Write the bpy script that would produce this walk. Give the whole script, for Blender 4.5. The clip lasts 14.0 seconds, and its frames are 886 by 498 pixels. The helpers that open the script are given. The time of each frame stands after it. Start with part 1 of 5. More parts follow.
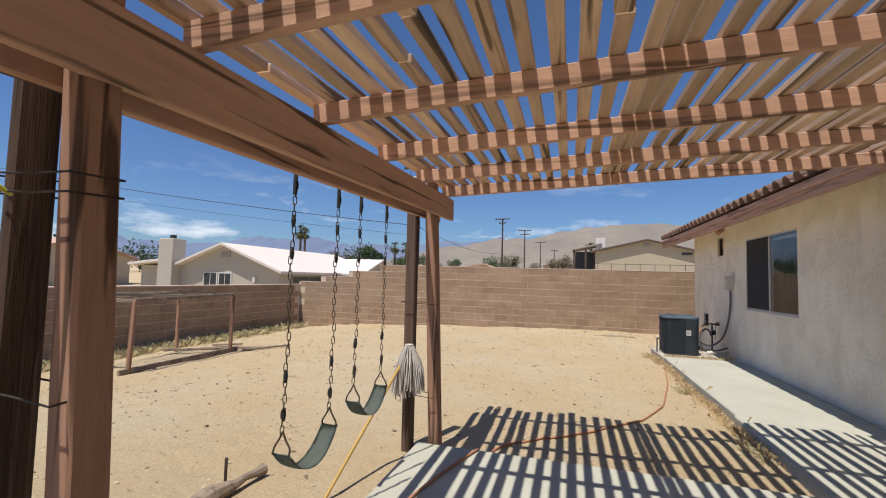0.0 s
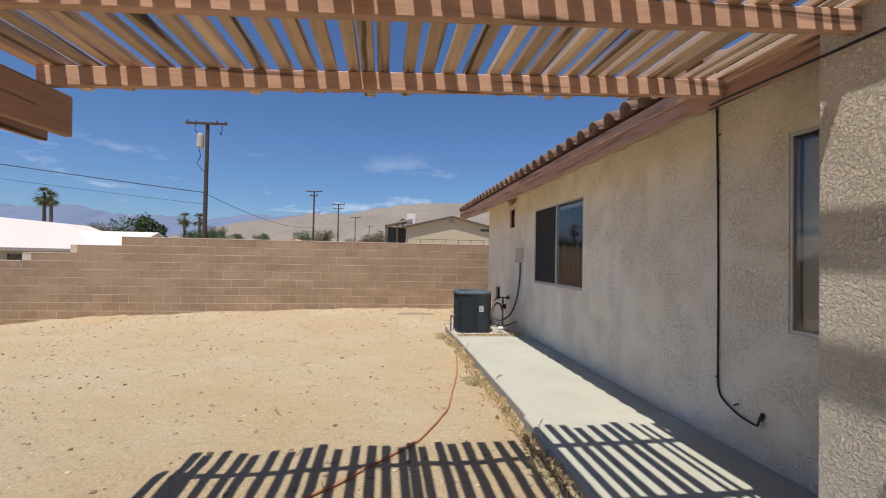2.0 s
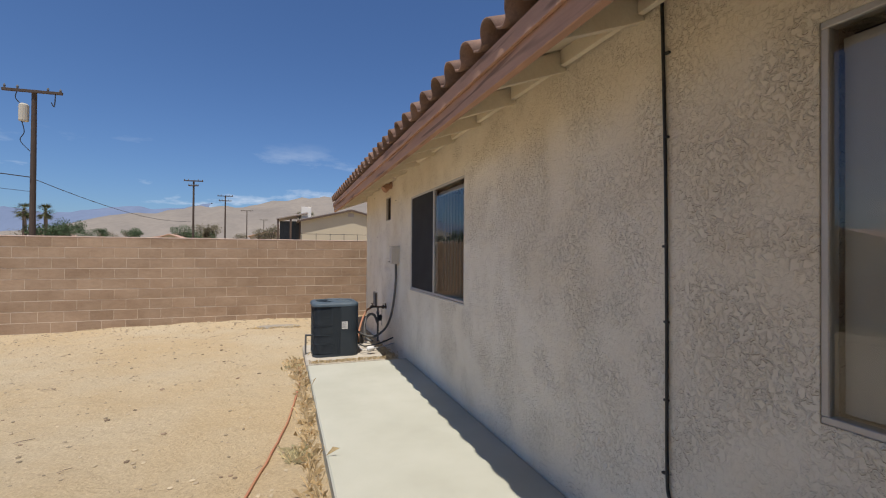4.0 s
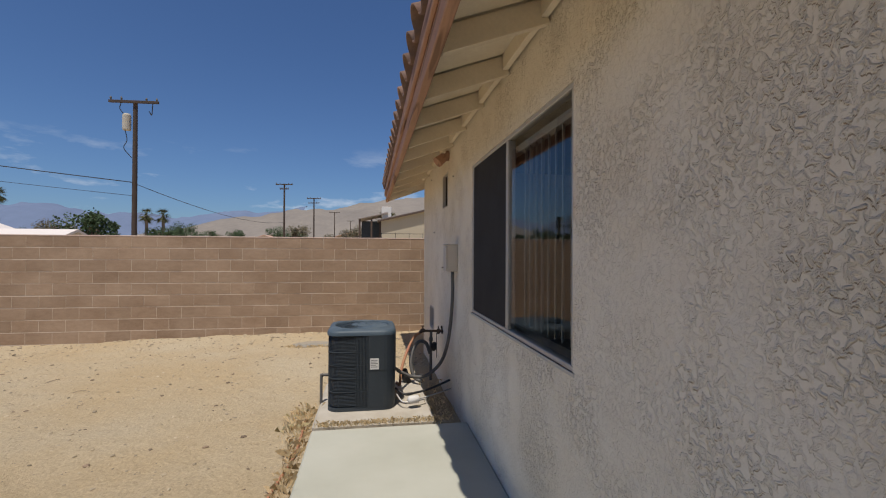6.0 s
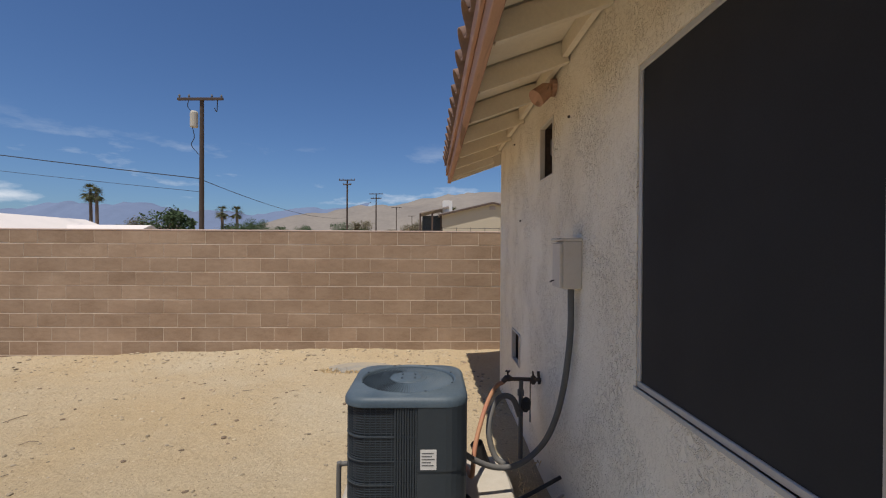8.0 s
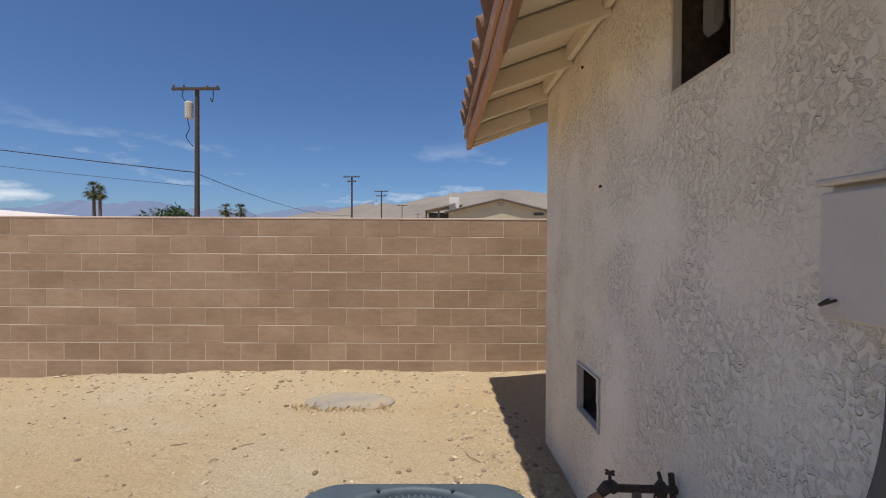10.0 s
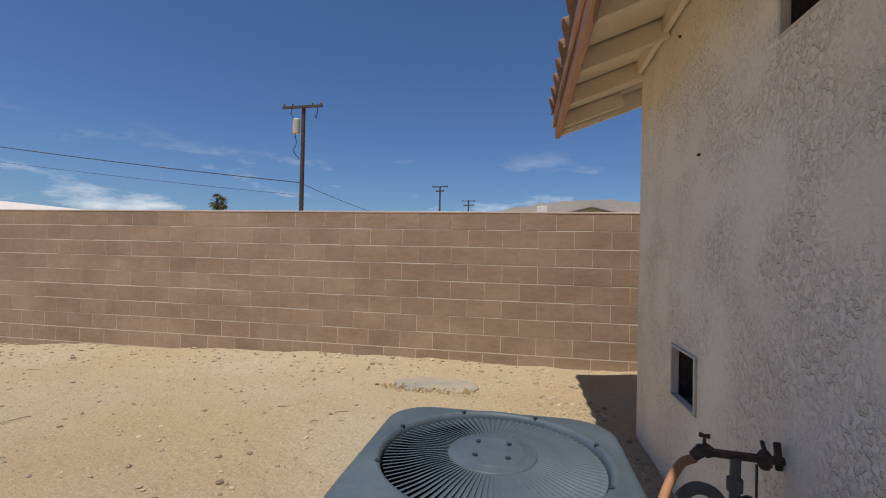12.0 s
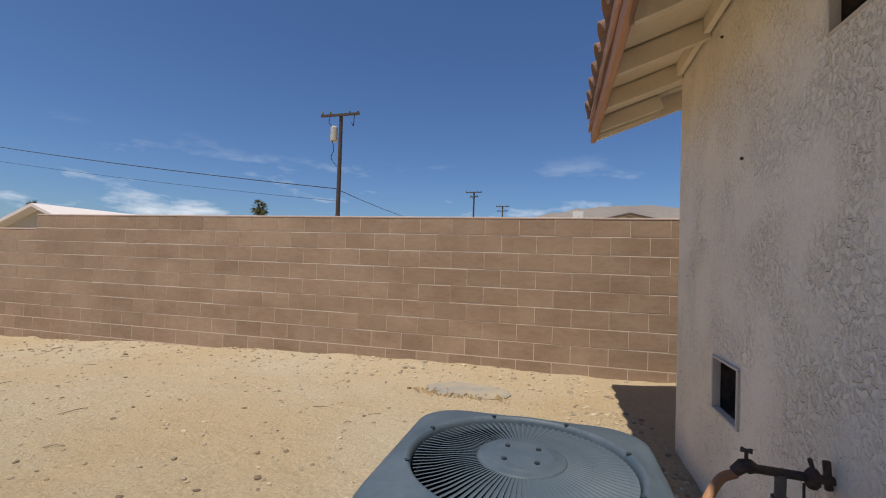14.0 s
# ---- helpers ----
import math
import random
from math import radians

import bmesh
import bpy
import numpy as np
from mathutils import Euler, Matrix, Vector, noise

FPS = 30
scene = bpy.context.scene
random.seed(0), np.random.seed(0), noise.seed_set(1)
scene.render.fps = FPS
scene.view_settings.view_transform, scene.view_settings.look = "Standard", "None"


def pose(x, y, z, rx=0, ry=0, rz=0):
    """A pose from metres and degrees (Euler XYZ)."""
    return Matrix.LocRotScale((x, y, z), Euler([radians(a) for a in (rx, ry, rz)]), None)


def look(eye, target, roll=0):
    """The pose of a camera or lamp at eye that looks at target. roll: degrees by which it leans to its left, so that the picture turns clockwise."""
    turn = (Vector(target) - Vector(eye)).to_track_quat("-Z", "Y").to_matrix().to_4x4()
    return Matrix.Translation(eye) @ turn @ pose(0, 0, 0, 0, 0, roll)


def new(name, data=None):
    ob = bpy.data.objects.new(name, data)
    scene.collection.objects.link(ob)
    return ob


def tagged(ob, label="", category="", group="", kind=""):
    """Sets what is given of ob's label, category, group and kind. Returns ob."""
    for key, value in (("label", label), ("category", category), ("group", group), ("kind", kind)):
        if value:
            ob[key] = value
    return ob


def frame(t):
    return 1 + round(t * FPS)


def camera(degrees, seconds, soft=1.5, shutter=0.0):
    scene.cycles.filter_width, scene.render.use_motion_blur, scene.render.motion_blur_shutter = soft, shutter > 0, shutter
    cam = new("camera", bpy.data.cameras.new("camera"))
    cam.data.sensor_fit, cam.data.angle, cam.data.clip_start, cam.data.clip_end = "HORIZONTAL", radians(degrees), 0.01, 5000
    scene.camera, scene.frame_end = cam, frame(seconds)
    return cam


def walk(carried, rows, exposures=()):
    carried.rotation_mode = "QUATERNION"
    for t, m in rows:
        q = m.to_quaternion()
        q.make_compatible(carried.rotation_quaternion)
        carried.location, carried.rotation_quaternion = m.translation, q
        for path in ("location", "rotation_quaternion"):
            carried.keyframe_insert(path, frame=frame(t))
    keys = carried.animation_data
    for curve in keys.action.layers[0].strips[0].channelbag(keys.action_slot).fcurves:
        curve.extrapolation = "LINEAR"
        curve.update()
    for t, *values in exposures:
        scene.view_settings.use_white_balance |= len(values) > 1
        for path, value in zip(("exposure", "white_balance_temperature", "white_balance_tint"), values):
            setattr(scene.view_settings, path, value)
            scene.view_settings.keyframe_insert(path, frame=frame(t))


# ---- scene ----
cam = camera(90.0, 14.0, soft=1.1)
PATH = [
    (0, (0.052, -0.192, 1.334), (-0.497, 1.727, 1.461), 1.7),
    (0.5, (0.112, 0.247, 1.357), (-0.312, 2.198, 1.487), 1.3),
    (1, (0.208, 0.716, 1.362), (0.018, 2.703, 1.487), 0.6),
    (1.2, (0.269, 0.865, 1.349), (0.187, 2.86, 1.465), 0.9),
    (1.5, (0.329, 1.146, 1.342), (0.437, 3.142, 1.406), 0.9),
    (2, (0.515, 1.52, 1.324), (0.777, 3.502, 1.361), 1.1),
    (2.5, (0.725, 1.918, 1.319), (1.148, 3.873, 1.321), 1.1),
    (3, (0.937, 2.314, 1.388), (1.626, 4.191, 1.406), -0.8),
    (3.2, (1.043, 2.46, 1.381), (1.744, 4.333, 1.405), -0.2),
    (5.3, (2.028, 4.393, 1.485), (2.605, 6.308, 1.482), 0.3),
    (5.5, (2.103, 4.631, 1.446), (2.64, 6.557, 1.454), 0.1),
    (6, (2.216, 5.202, 1.436), (2.538, 7.176, 1.449), 0.3),
    (6.5, (2.254, 5.765, 1.425), (2.455, 7.754, 1.444), 0.1),
    (7, (2.281, 6.274, 1.446), (2.293, 8.274, 1.481), -0.1),
    (7.2, (2.28, 6.438, 1.51), (2.273, 8.437, 1.483), -0.1),
    (9.3, (2.248, 8.219, 1.372), (2.417, 10.212, 1.393), 1.2),
    (9.5, (2.246, 8.369, 1.376), (2.387, 10.364, 1.389), 1.1),
    (10, (2.199, 8.676, 1.385), (2.223, 10.676, 1.366), 0.3),
    (10.5, (2.213, 8.815, 1.391), (1.963, 10.799, 1.347), 0.1),
    (11, (2.245, 8.861, 1.354), (1.914, 10.833, 1.315), 1.9),
    (11.5, (2.229, 8.733, 1.279), (1.888, 10.704, 1.249), 1.2),
    (12, (2.203, 8.595, 1.176), (1.842, 10.562, 1.198), 1.3),
    (12.5, (2.206, 8.571, 1.095), (1.824, 10.534, 1.129), 1.4),
    (13, (2.213, 8.574, 1.104), (1.811, 10.533, 1.146), 1.3),
    (13.5, (2.212, 8.575, 1.103), (1.786, 10.529, 1.146), 1.1),
    (14, (2.213, 8.579, 1.173), (1.704, 10.512, 1.216), 1.8),
]
EXPOSURES = [(0, 0.46), (1.5, 0.46), (3.0, 0.46), (5.5, 0.18), (6.5, 0.08), (7.2, 0.06), (9.5, 0.50), (10.3, 0.24), (11.0, 0.22), (12.5, 0.19), (14.0, 0.26)]
walk(cam, [(t, look(eye, target, roll)) for t, eye, target, roll in PATH], EXPOSURES)

# ---- world, sun, exposure ----
SUN_WAY = Vector((0.14, 0.33, -1.0)).normalized()
world = bpy.data.worlds.new("world")
scene.world = world
world.use_nodes = True
wn, wl = world.node_tree.nodes, world.node_tree.links
bg = wn["Background"]
sky = wn.new("ShaderNodeTexSky")
sky.sky_type = "NISHITA"
sky.sun_disc = False
sky.sun_elevation = radians(69.5)
sky.sun_rotation = math.atan2(-SUN_WAY.x, -SUN_WAY.y)
sky.altitude, sky.air_density, sky.dust_density, sky.ozone_density = 250, 1.0, 0.7, 3.0
tc = wn.new("ShaderNodeTexCoord")
sep = wn.new("ShaderNodeSeparateXYZ")
wl.new(tc.outputs["Generated"], sep.inputs[0])


def wmath(op, a, b):
    n = wn.new("ShaderNodeMath")
    n.operation = op
    for i, v in enumerate((a, b)):
        if isinstance(v, (int, float)):
            n.inputs[i].default_value = v
        else:
            wl.new(v, n.inputs[i])
    return n.outputs[0]


# small cumulus low over the horizon, thin wisps above
comb = wn.new("ShaderNodeMapping")
comb.inputs["Scale"].default_value = (1.0, 1.0, 3.4)
comb.inputs["Location"].default_value = (0.35, 0.1, 0.2)
wl.new(tc.outputs["Generated"], comb.inputs[0])
cloud = wn.new("ShaderNodeTexNoise")
cloud.inputs["Scale"].default_value = 5.2
cloud.inputs["Detail"].default_value = 9
cloud.inputs["Roughness"].default_value = 0.58
wl.new(comb.outputs[0], cloud.inputs["Vector"])
ramp = wn.new("ShaderNodeMapRange")
ramp.inputs[1].default_value, ramp.inputs[2].default_value = 0.54, 0.68
wl.new(cloud.outputs[0], ramp.inputs[0])
low = wn.new("ShaderNodeMapRange")
low.inputs[1].default_value, low.inputs[2].default_value = 0.23, 0.08
low.inputs[3].default_value, low.inputs[4].default_value = 0.0, 1.0
wl.new(sep.outputs[2], low.inputs[0])
mixc = wn.new("ShaderNodeMix")
mixc.data_type = "RGBA"
tint = wn.new("ShaderNodeMix")
tint.data_type, tint.blend_type = "RGBA", "MULTIPLY"
tint.inputs[0].default_value = 1.0
tint.inputs["B"].default_value = (0.452, 0.58, 0.768, 1)
wl.new(sky.outputs[0], tint.inputs["A"])
wl.new(wmath("MULTIPLY", wmath("MULTIPLY", ramp.outputs[0], low.outputs[0]), 0.75), mixc.inputs[0])
wl.new(tint.outputs["Result"], mixc.inputs["A"])
mixc.inputs["B"].default_value = (7.0, 7.3, 7.8, 1)
wl.new(mixc.outputs["Result"], bg.inputs[0])
bg.inputs[1].default_value = 0.10

sun = new("sun", bpy.data.lights.new("sun", "SUN"))
sun.data.energy, sun.data.angle, sun.data.color = 4.0, radians(0.5), (1.0, 0.935, 0.84)
sun.matrix_world = look((0, 0, 30), Vector((0, 0, 30)) + SUN_WAY)


# ---- materials ----
def material(name, colour, rough=0.8, metal=0.0, vary=0.15, scale=6.0, grain=60.0, bump=0.15, dist=0.01, second=None, amount=0.5, stretch=(1, 1, 1), obj_random=0.0, spec=0.3, island=0.0, cracks=0.0):
    """A two-scale surface: broad stains between two colours, fine grain, and relief."""
    m = bpy.data.materials.new(name)
    m.use_nodes = True
    n, l = m.node_tree.nodes, m.node_tree.links
    b = n["Principled BSDF"]
    b.inputs["Metallic"].default_value = metal
    b.inputs["Specular IOR Level"].default_value = spec
    co = n.new("ShaderNodeTexCoord")
    mp = n.new("ShaderNodeMapping")
    mp.inputs["Scale"].default_value = stretch
    geo = n.new("ShaderNodeNewGeometry")
    l.new(co.outputs["Object"], mp.inputs[0])
    if obj_random or island:
        oi = n.new("ShaderNodeObjectInfo")
        add = n.new("ShaderNodeVectorMath")
        add.operation = "MULTIPLY_ADD"
        comb3 = n.new("ShaderNodeCombineXYZ")
        rnd = oi.outputs["Random"] if obj_random else geo.outputs["Random Per Island"]
        for i in range(3):
            l.new(rnd, comb3.inputs[i])
        add.inputs[1].default_value = (37, 53, 71)
        l.new(comb3.outputs[0], add.inputs[0])
        l.new(co.outputs["Object"], add.inputs[2])
        l.new(add.outputs[0], mp.inputs[0])

    def tex(s, detail, r=0.6):
        t = n.new("ShaderNodeTexNoise")
        t.inputs["Scale"].default_value, t.inputs["Detail"].default_value, t.inputs["Roughness"].default_value = s, detail, r
        l.new(mp.outputs[0], t.inputs["Vector"])
        return t.outputs[0]
    broad, fine = tex(scale, 5), tex(grain, 4, 0.7)
    mix = n.new("ShaderNodeMix")
    mix.data_type = "RGBA"
    mr = n.new("ShaderNodeMapRange")
    mr.inputs[1].default_value, mr.inputs[2].default_value, mr.inputs[4].default_value = 0.35, 0.68, amount
    l.new(broad, mr.inputs[0])
    l.new(mr.outputs[0], mix.inputs[0])
    c2 = second or tuple(c * (1 - 1.6 * vary) for c in colour)
    mix.inputs["A"].default_value, mix.inputs["B"].default_value = (*colour, 1), (*c2, 1)
    base_out = mix.outputs["Result"]
    if cracks:
        mp2 = n.new("ShaderNodeMapping")
        mp2.inputs["Scale"].default_value = tuple(c * (1 if c == 1 else 0.6) for c in stretch)
        l.new(mp.inputs[0].links[0].from_socket, mp2.inputs[0])
        ct = n.new("ShaderNodeTexNoise")
        ct.inputs["Scale"].default_value, ct.inputs["Detail"].default_value, ct.inputs["Distortion"].default_value = 17, 2.5, 0.6
        l.new(mp2.outputs[0], ct.inputs["Vector"])
        cr = n.new("ShaderNodeMapRange")
        cr.inputs[1].default_value, cr.inputs[2].default_value = 0.57, 0.64
        cr.inputs[3].default_value, cr.inputs[4].default_value = 0.0, cracks
        l.new(ct.outputs[0], cr.inputs[0])
        dk = n.new("ShaderNodeMix")
        dk.data_type = "RGBA"
        dk.inputs["B"].default_value = (0.05, 0.032, 0.022, 1)
        l.new(cr.outputs[0], dk.inputs[0])
        l.new(base_out, dk.inputs["A"])
        base_out = dk.outputs["Result"]
    hsv = n.new("ShaderNodeHueSaturation")
    v = n.new("ShaderNodeMapRange")
    v.inputs[1].default_value, v.inputs[2].default_value = 0.25, 0.75
    v.inputs[3].default_value, v.inputs[4].default_value = 1 - vary, 1 + vary
    l.new(fine, v.inputs[0])
    out = v.outputs[0]
    if obj_random or island:
        k = n.new("ShaderNodeMapRange")
        a = obj_random or island
        k.inputs[3].default_value, k.inputs[4].default_value = 1 - a, 1 + a
        l.new(rnd, k.inputs[0])
        mu = n.new("ShaderNodeMath")
        mu.operation = "MULTIPLY"
        l.new(out, mu.inputs[0])
        l.new(k.outputs[0], mu.inputs[1])
        out = mu.outputs[0]
    l.new(out, hsv.inputs["Value"])
    l.new(base_out, hsv.inputs["Color"])
    l.new(hsv.outputs[0], b.inputs["Base Color"])
    r = n.new("ShaderNodeMapRange")
    r.inputs[3].default_value, r.inputs[4].default_value = max(rough - 0.12, 0.02), min(rough + 0.1, 1)
    l.new(broad, r.inputs[0])
    l.new(r.outputs[0], b.inputs["Roughness"])
    if bump:
        bu = n.new("ShaderNodeBump")
        bu.inputs["Strength"].default_value, bu.inputs["Distance"].default_value = bump, dist
        l.new(fine, bu.inputs["Height"])
        l.new(bu.outputs[0], b.inputs["Normal"])
    return m


def stucco_material(name, colour, second, dist=0.005, scale=36, lo=0.44, hi=0.50, shade_amount=0.5, calm=0.45, soften=0.0):
    """Knocked-down stucco: flat skins with torn ledges, occlusion shade painted under the edges."""
    m = material(name, colour, 0.93, 0, 0.04, 1.1, 120, 0.0, second=second, amount=0.75, spec=0.1)
    n, l = m.node_tree.nodes, m.node_tree.links
    b = n["Principled BSDF"]
    co = n["Texture Coordinate"].outputs["Object"]

    def noise_tex(sc, detail, rough=0.5, distort=0.0, at=None):
        t = n.new("ShaderNodeTexNoise")
        t.inputs["Scale"].default_value, t.inputs["Detail"].default_value = sc, detail
        t.inputs["Roughness"].default_value, t.inputs["Distortion"].default_value = rough, distort
        l.new(at or co, t.inputs["Vector"])
        return t.outputs[0]

    def ramp_of(v, a, b_, c=0.0, d=1.0):
        r = n.new("ShaderNodeMapRange")
        r.inputs[1].default_value, r.inputs[2].default_value, r.inputs[3].default_value, r.inputs[4].default_value = a, b_, c, d
        l.new(v, r.inputs[0])
        return r.outputs[0]

    def calc(op, a, b_):
        k = n.new("ShaderNodeMath")
        k.operation = op
        for i, v in enumerate((a, b_)):
            if isinstance(v, (int, float)):
                k.inputs[i].default_value = v
            else:
                l.new(v, k.inputs[i])
        return k.outputs[0]
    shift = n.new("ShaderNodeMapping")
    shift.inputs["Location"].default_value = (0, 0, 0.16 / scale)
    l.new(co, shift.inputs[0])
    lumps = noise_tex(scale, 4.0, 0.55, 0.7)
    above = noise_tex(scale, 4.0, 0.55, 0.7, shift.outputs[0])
    skin = ramp_of(lumps, lo, hi)
    patch = ramp_of(noise_tex(3.2, 3.0), 0.38, 0.58, calm, 1.0)
    grit = noise_tex(330, 2.0)
    soft = ramp_of(lumps, lo - soften, hi + soften)
    height = calc("ADD", calc("MULTIPLY", soft, patch), calc("MULTIPLY", grit, 0.08))
    # shade on the underside of a torn skin, multiplied into the base colour
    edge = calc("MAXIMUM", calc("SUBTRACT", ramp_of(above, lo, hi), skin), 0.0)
    ledge_shade = n.new("ShaderNodeMix")
    ledge_shade.data_type, ledge_shade.blend_type = "RGBA", "MULTIPLY"
    ledge_shade.inputs["B"].default_value = (0.42, 0.36, 0.30, 1)
    l.new(calc("MULTIPLY", calc("MULTIPLY", edge, patch), calc("MULTIPLY", ramp_of(noise_tex(16, 2), 0.40, 0.56), shade_amount)), ledge_shade.inputs[0])
    l.new(b.inputs["Base Color"].links[0].from_socket, ledge_shade.inputs["A"])
    l.new(ledge_shade.outputs["Result"], b.inputs["Base Color"])
    bu = n.new("ShaderNodeBump")
    bu.inputs["Strength"].default_value, bu.inputs["Distance"].default_value = 1.0, dist
    l.new(height, bu.inputs["Height"])
    l.new(bu.outputs[0], b.inputs["Normal"])
    return m


def plain(name, colour, rough, metal=0.0, spec=0.5):
    return material(name, colour, rough, metal, 0.06, 9, 120, 0.04, 0.002, spec=spec)


M = {}
M["sand"] = material("sand", (0.445, 0.34, 0.207), 0.97, 0, 0.20, 0.5, 46, 0.7, 0.03, (0.465, 0.387, 0.272), 0.95, spec=0.05)
M["earth"] = material("desert_earth", (0.42, 0.34, 0.25), 0.97, 0, 0.15, 0.05, 4, 0.3, 0.05, (0.30, 0.26, 0.2), 0.9, spec=0.05)
M["pebble"] = material("pebble", (0.38, 0.31, 0.215), 0.9, 0, 0.12, 30, 150, 0.2, 0.003, island=0.45)
M["soil_clod"] = material("soil_clod", (0.22, 0.16, 0.11), 0.95, 0, 0.2, 30, 150, 0.3, 0.004, island=0.4)
M["concrete"] = material("walk_concrete", (0.42, 0.415, 0.355), 0.9, 0, 0.07, 1.1, 140, 0.15, 0.003, (0.35, 0.345, 0.285), 0.8, spec=0.15)
M["pad"] = material("pad_concrete", (0.44, 0.40, 0.34), 0.92, 0, 0.10, 4, 120, 0.2, 0.004, (0.34, 0.30, 0.24), 0.8, spec=0.1)
M["block"] = material("block", (0.395, 0.285, 0.198), 0.95, 0, 0.12, 2.5, 110, 0.3, 0.005, (0.34, 0.236, 0.16), 0.8, obj_random=0.06, spec=0.08)
M["block_run"] = material("block_joined", (0.395, 0.285, 0.198), 0.95, 0, 0.12, 2.5, 110, 0.3, 0.005, (0.34, 0.236, 0.16), 0.8, island=0.10, spec=0.08)


def weathered(m, scale, dark, tint_c=(0.62, 0.58, 0.54)):
    """Broad stains that run over many pieces."""
    n, l = m.node_tree.nodes, m.node_tree.links
    b = n["Principled BSDF"]
    g = n.new("ShaderNodeNewGeometry")
    mp = n.new("ShaderNodeMapping")
    mp.inputs["Scale"].default_value = (1, 1, 2.4)
    l.new(g.outputs["Position"], mp.inputs[0])
    t = n.new("ShaderNodeTexNoise")
    t.inputs["Scale"].default_value, t.inputs["Detail"].default_value, t.inputs["Roughness"].default_value = scale, 6, 0.65
    l.new(mp.outputs[0], t.inputs["Vector"])
    r = n.new("ShaderNodeMapRange")
    r.inputs[1].default_value, r.inputs[2].default_value, r.inputs[4].default_value = 0.42, 0.68, dark
    l.new(t.outputs[0], r.inputs[0])
    mx = n.new("ShaderNodeMix")
    mx.data_type, mx.blend_type = "RGBA", "MULTIPLY"
    mx.inputs["B"].default_value = (*tint_c, 1)
    l.new(r.outputs[0], mx.inputs[0])
    l.new(b.inputs["Base Color"].links[0].from_socket, mx.inputs["A"])
    l.new(mx.outputs["Result"], b.inputs["Base Color"])


for key in ("block", "block_run"):
    weathered(M[key], 0.9, 0.55)
    weathered(M[key], 9.0, 0.35)
M["mortar"] = material("mortar", (0.64, 0.54, 0.43), 0.95, 0, 0.1, 6, 90, 0.3, 0.004, spec=0.05)
M["cap"] = material("wall_cap", (0.55, 0.42, 0.35), 0.95, 0, 0.1, 4, 60, 0.2, 0.004, spec=0.05)
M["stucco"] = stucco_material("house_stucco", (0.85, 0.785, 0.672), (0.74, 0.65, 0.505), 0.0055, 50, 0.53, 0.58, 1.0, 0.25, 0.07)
M["stucco_rough"] = stucco_material("patio_stucco", (0.86, 0.79, 0.66), (0.82, 0.74, 0.60), 0.013, 58, 0.36, 0.60, 0.15, 0.75)
M["wood"] = material("pergola_wood", (0.58, 0.365, 0.255), 0.9, 0, 0.16, 3, 26, 0.35, 0.006, (0.46, 0.275, 0.19), 0.8, (0.08, 1, 1), obj_random=0.14, spec=0.1, cracks=0.7)
M["wood_y"] = material("pergola_beam_wood", (0.55, 0.34, 0.24), 0.9, 0, 0.16, 3, 26, 0.35, 0.006, (0.40, 0.235, 0.16), 0.8, (1, 0.07, 1), obj_random=0.12, spec=0.1, cracks=0.8)
M["slat"] = material("slat_wood", (0.74, 0.54, 0.37), 0.92, 0, 0.2, 3, 30, 0.4, 0.006, (0.46, 0.31, 0.21), 0.9, (1, 0.06, 1), obj_random=0.25, spec=0.1, cracks=0.75)
M["post"] = material("post_wood", (0.40, 0.235, 0.165), 0.92, 0, 0.2, 3, 30, 0.5, 0.008, (0.25, 0.145, 0.10), 0.8, (1, 1, 0.06), obj_random=0.15, spec=0.1, cracks=0.85)
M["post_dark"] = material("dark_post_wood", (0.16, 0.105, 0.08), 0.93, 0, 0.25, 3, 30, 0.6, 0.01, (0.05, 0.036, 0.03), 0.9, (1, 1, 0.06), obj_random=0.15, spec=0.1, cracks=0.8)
M["fascia"] = material("fascia_paint", (0.50, 0.305, 0.215), 0.85, 0, 0.14, 2.5, 40, 0.25, 0.004, (0.40, 0.235, 0.165), 0.8, (1, 0.1, 1), spec=0.15, cracks=0.5)
M["soffit"] = material("soffit_paint", (0.82, 0.74, 0.60), 0.85, 0, 0.06, 2, 50, 0.1, 0.003, (0.66, 0.56, 0.42), 0.7, spec=0.15)
M["tile"] = material("clay_tile", (0.29, 0.18, 0.135), 0.88, 0, 0.16, 8, 60, 0.25, 0.004, (0.16, 0.115, 0.095), 0.8, obj_random=0.2, spec=0.15)
M["tile_run"] = material("clay_tile_joined", (0.29, 0.18, 0.135), 0.88, 0, 0.16, 8, 60, 0.25, 0.004, (0.16, 0.115, 0.095), 0.8, island=0.2, spec=0.15)
M["black"] = plain("black_plastic", (0.02, 0.02, 0.022), 0.55)
M["dark_room"] = material("room_wall", (0.30, 0.28, 0.25), 0.9, 0, 0.08, 2, 30, 0.0)
M["alu"] = material("aluminium_frame", (0.52, 0.50, 0.475), 0.5, 0.3, 0.06, 5, 80, 0.03, 0.001)
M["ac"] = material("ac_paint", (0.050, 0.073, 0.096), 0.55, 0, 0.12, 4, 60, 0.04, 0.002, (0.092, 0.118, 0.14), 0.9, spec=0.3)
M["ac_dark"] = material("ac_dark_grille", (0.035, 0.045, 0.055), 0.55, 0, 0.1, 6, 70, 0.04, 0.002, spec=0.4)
M["white"] = plain("white_paint", (0.62, 0.60, 0.57), 0.75)
M["box"] = material("box_paint", (0.60, 0.55, 0.48), 0.65, 0, 0.05, 5, 80, 0.05, 0.002, (0.54, 0.47, 0.40), 0.7, spec=0.3)
M["rust"] = material("rusty_metal", (0.12, 0.085, 0.065), 0.8, 0.3, 0.25, 30, 120, 0.3, 0.002, (0.05, 0.042, 0.04), 0.9)
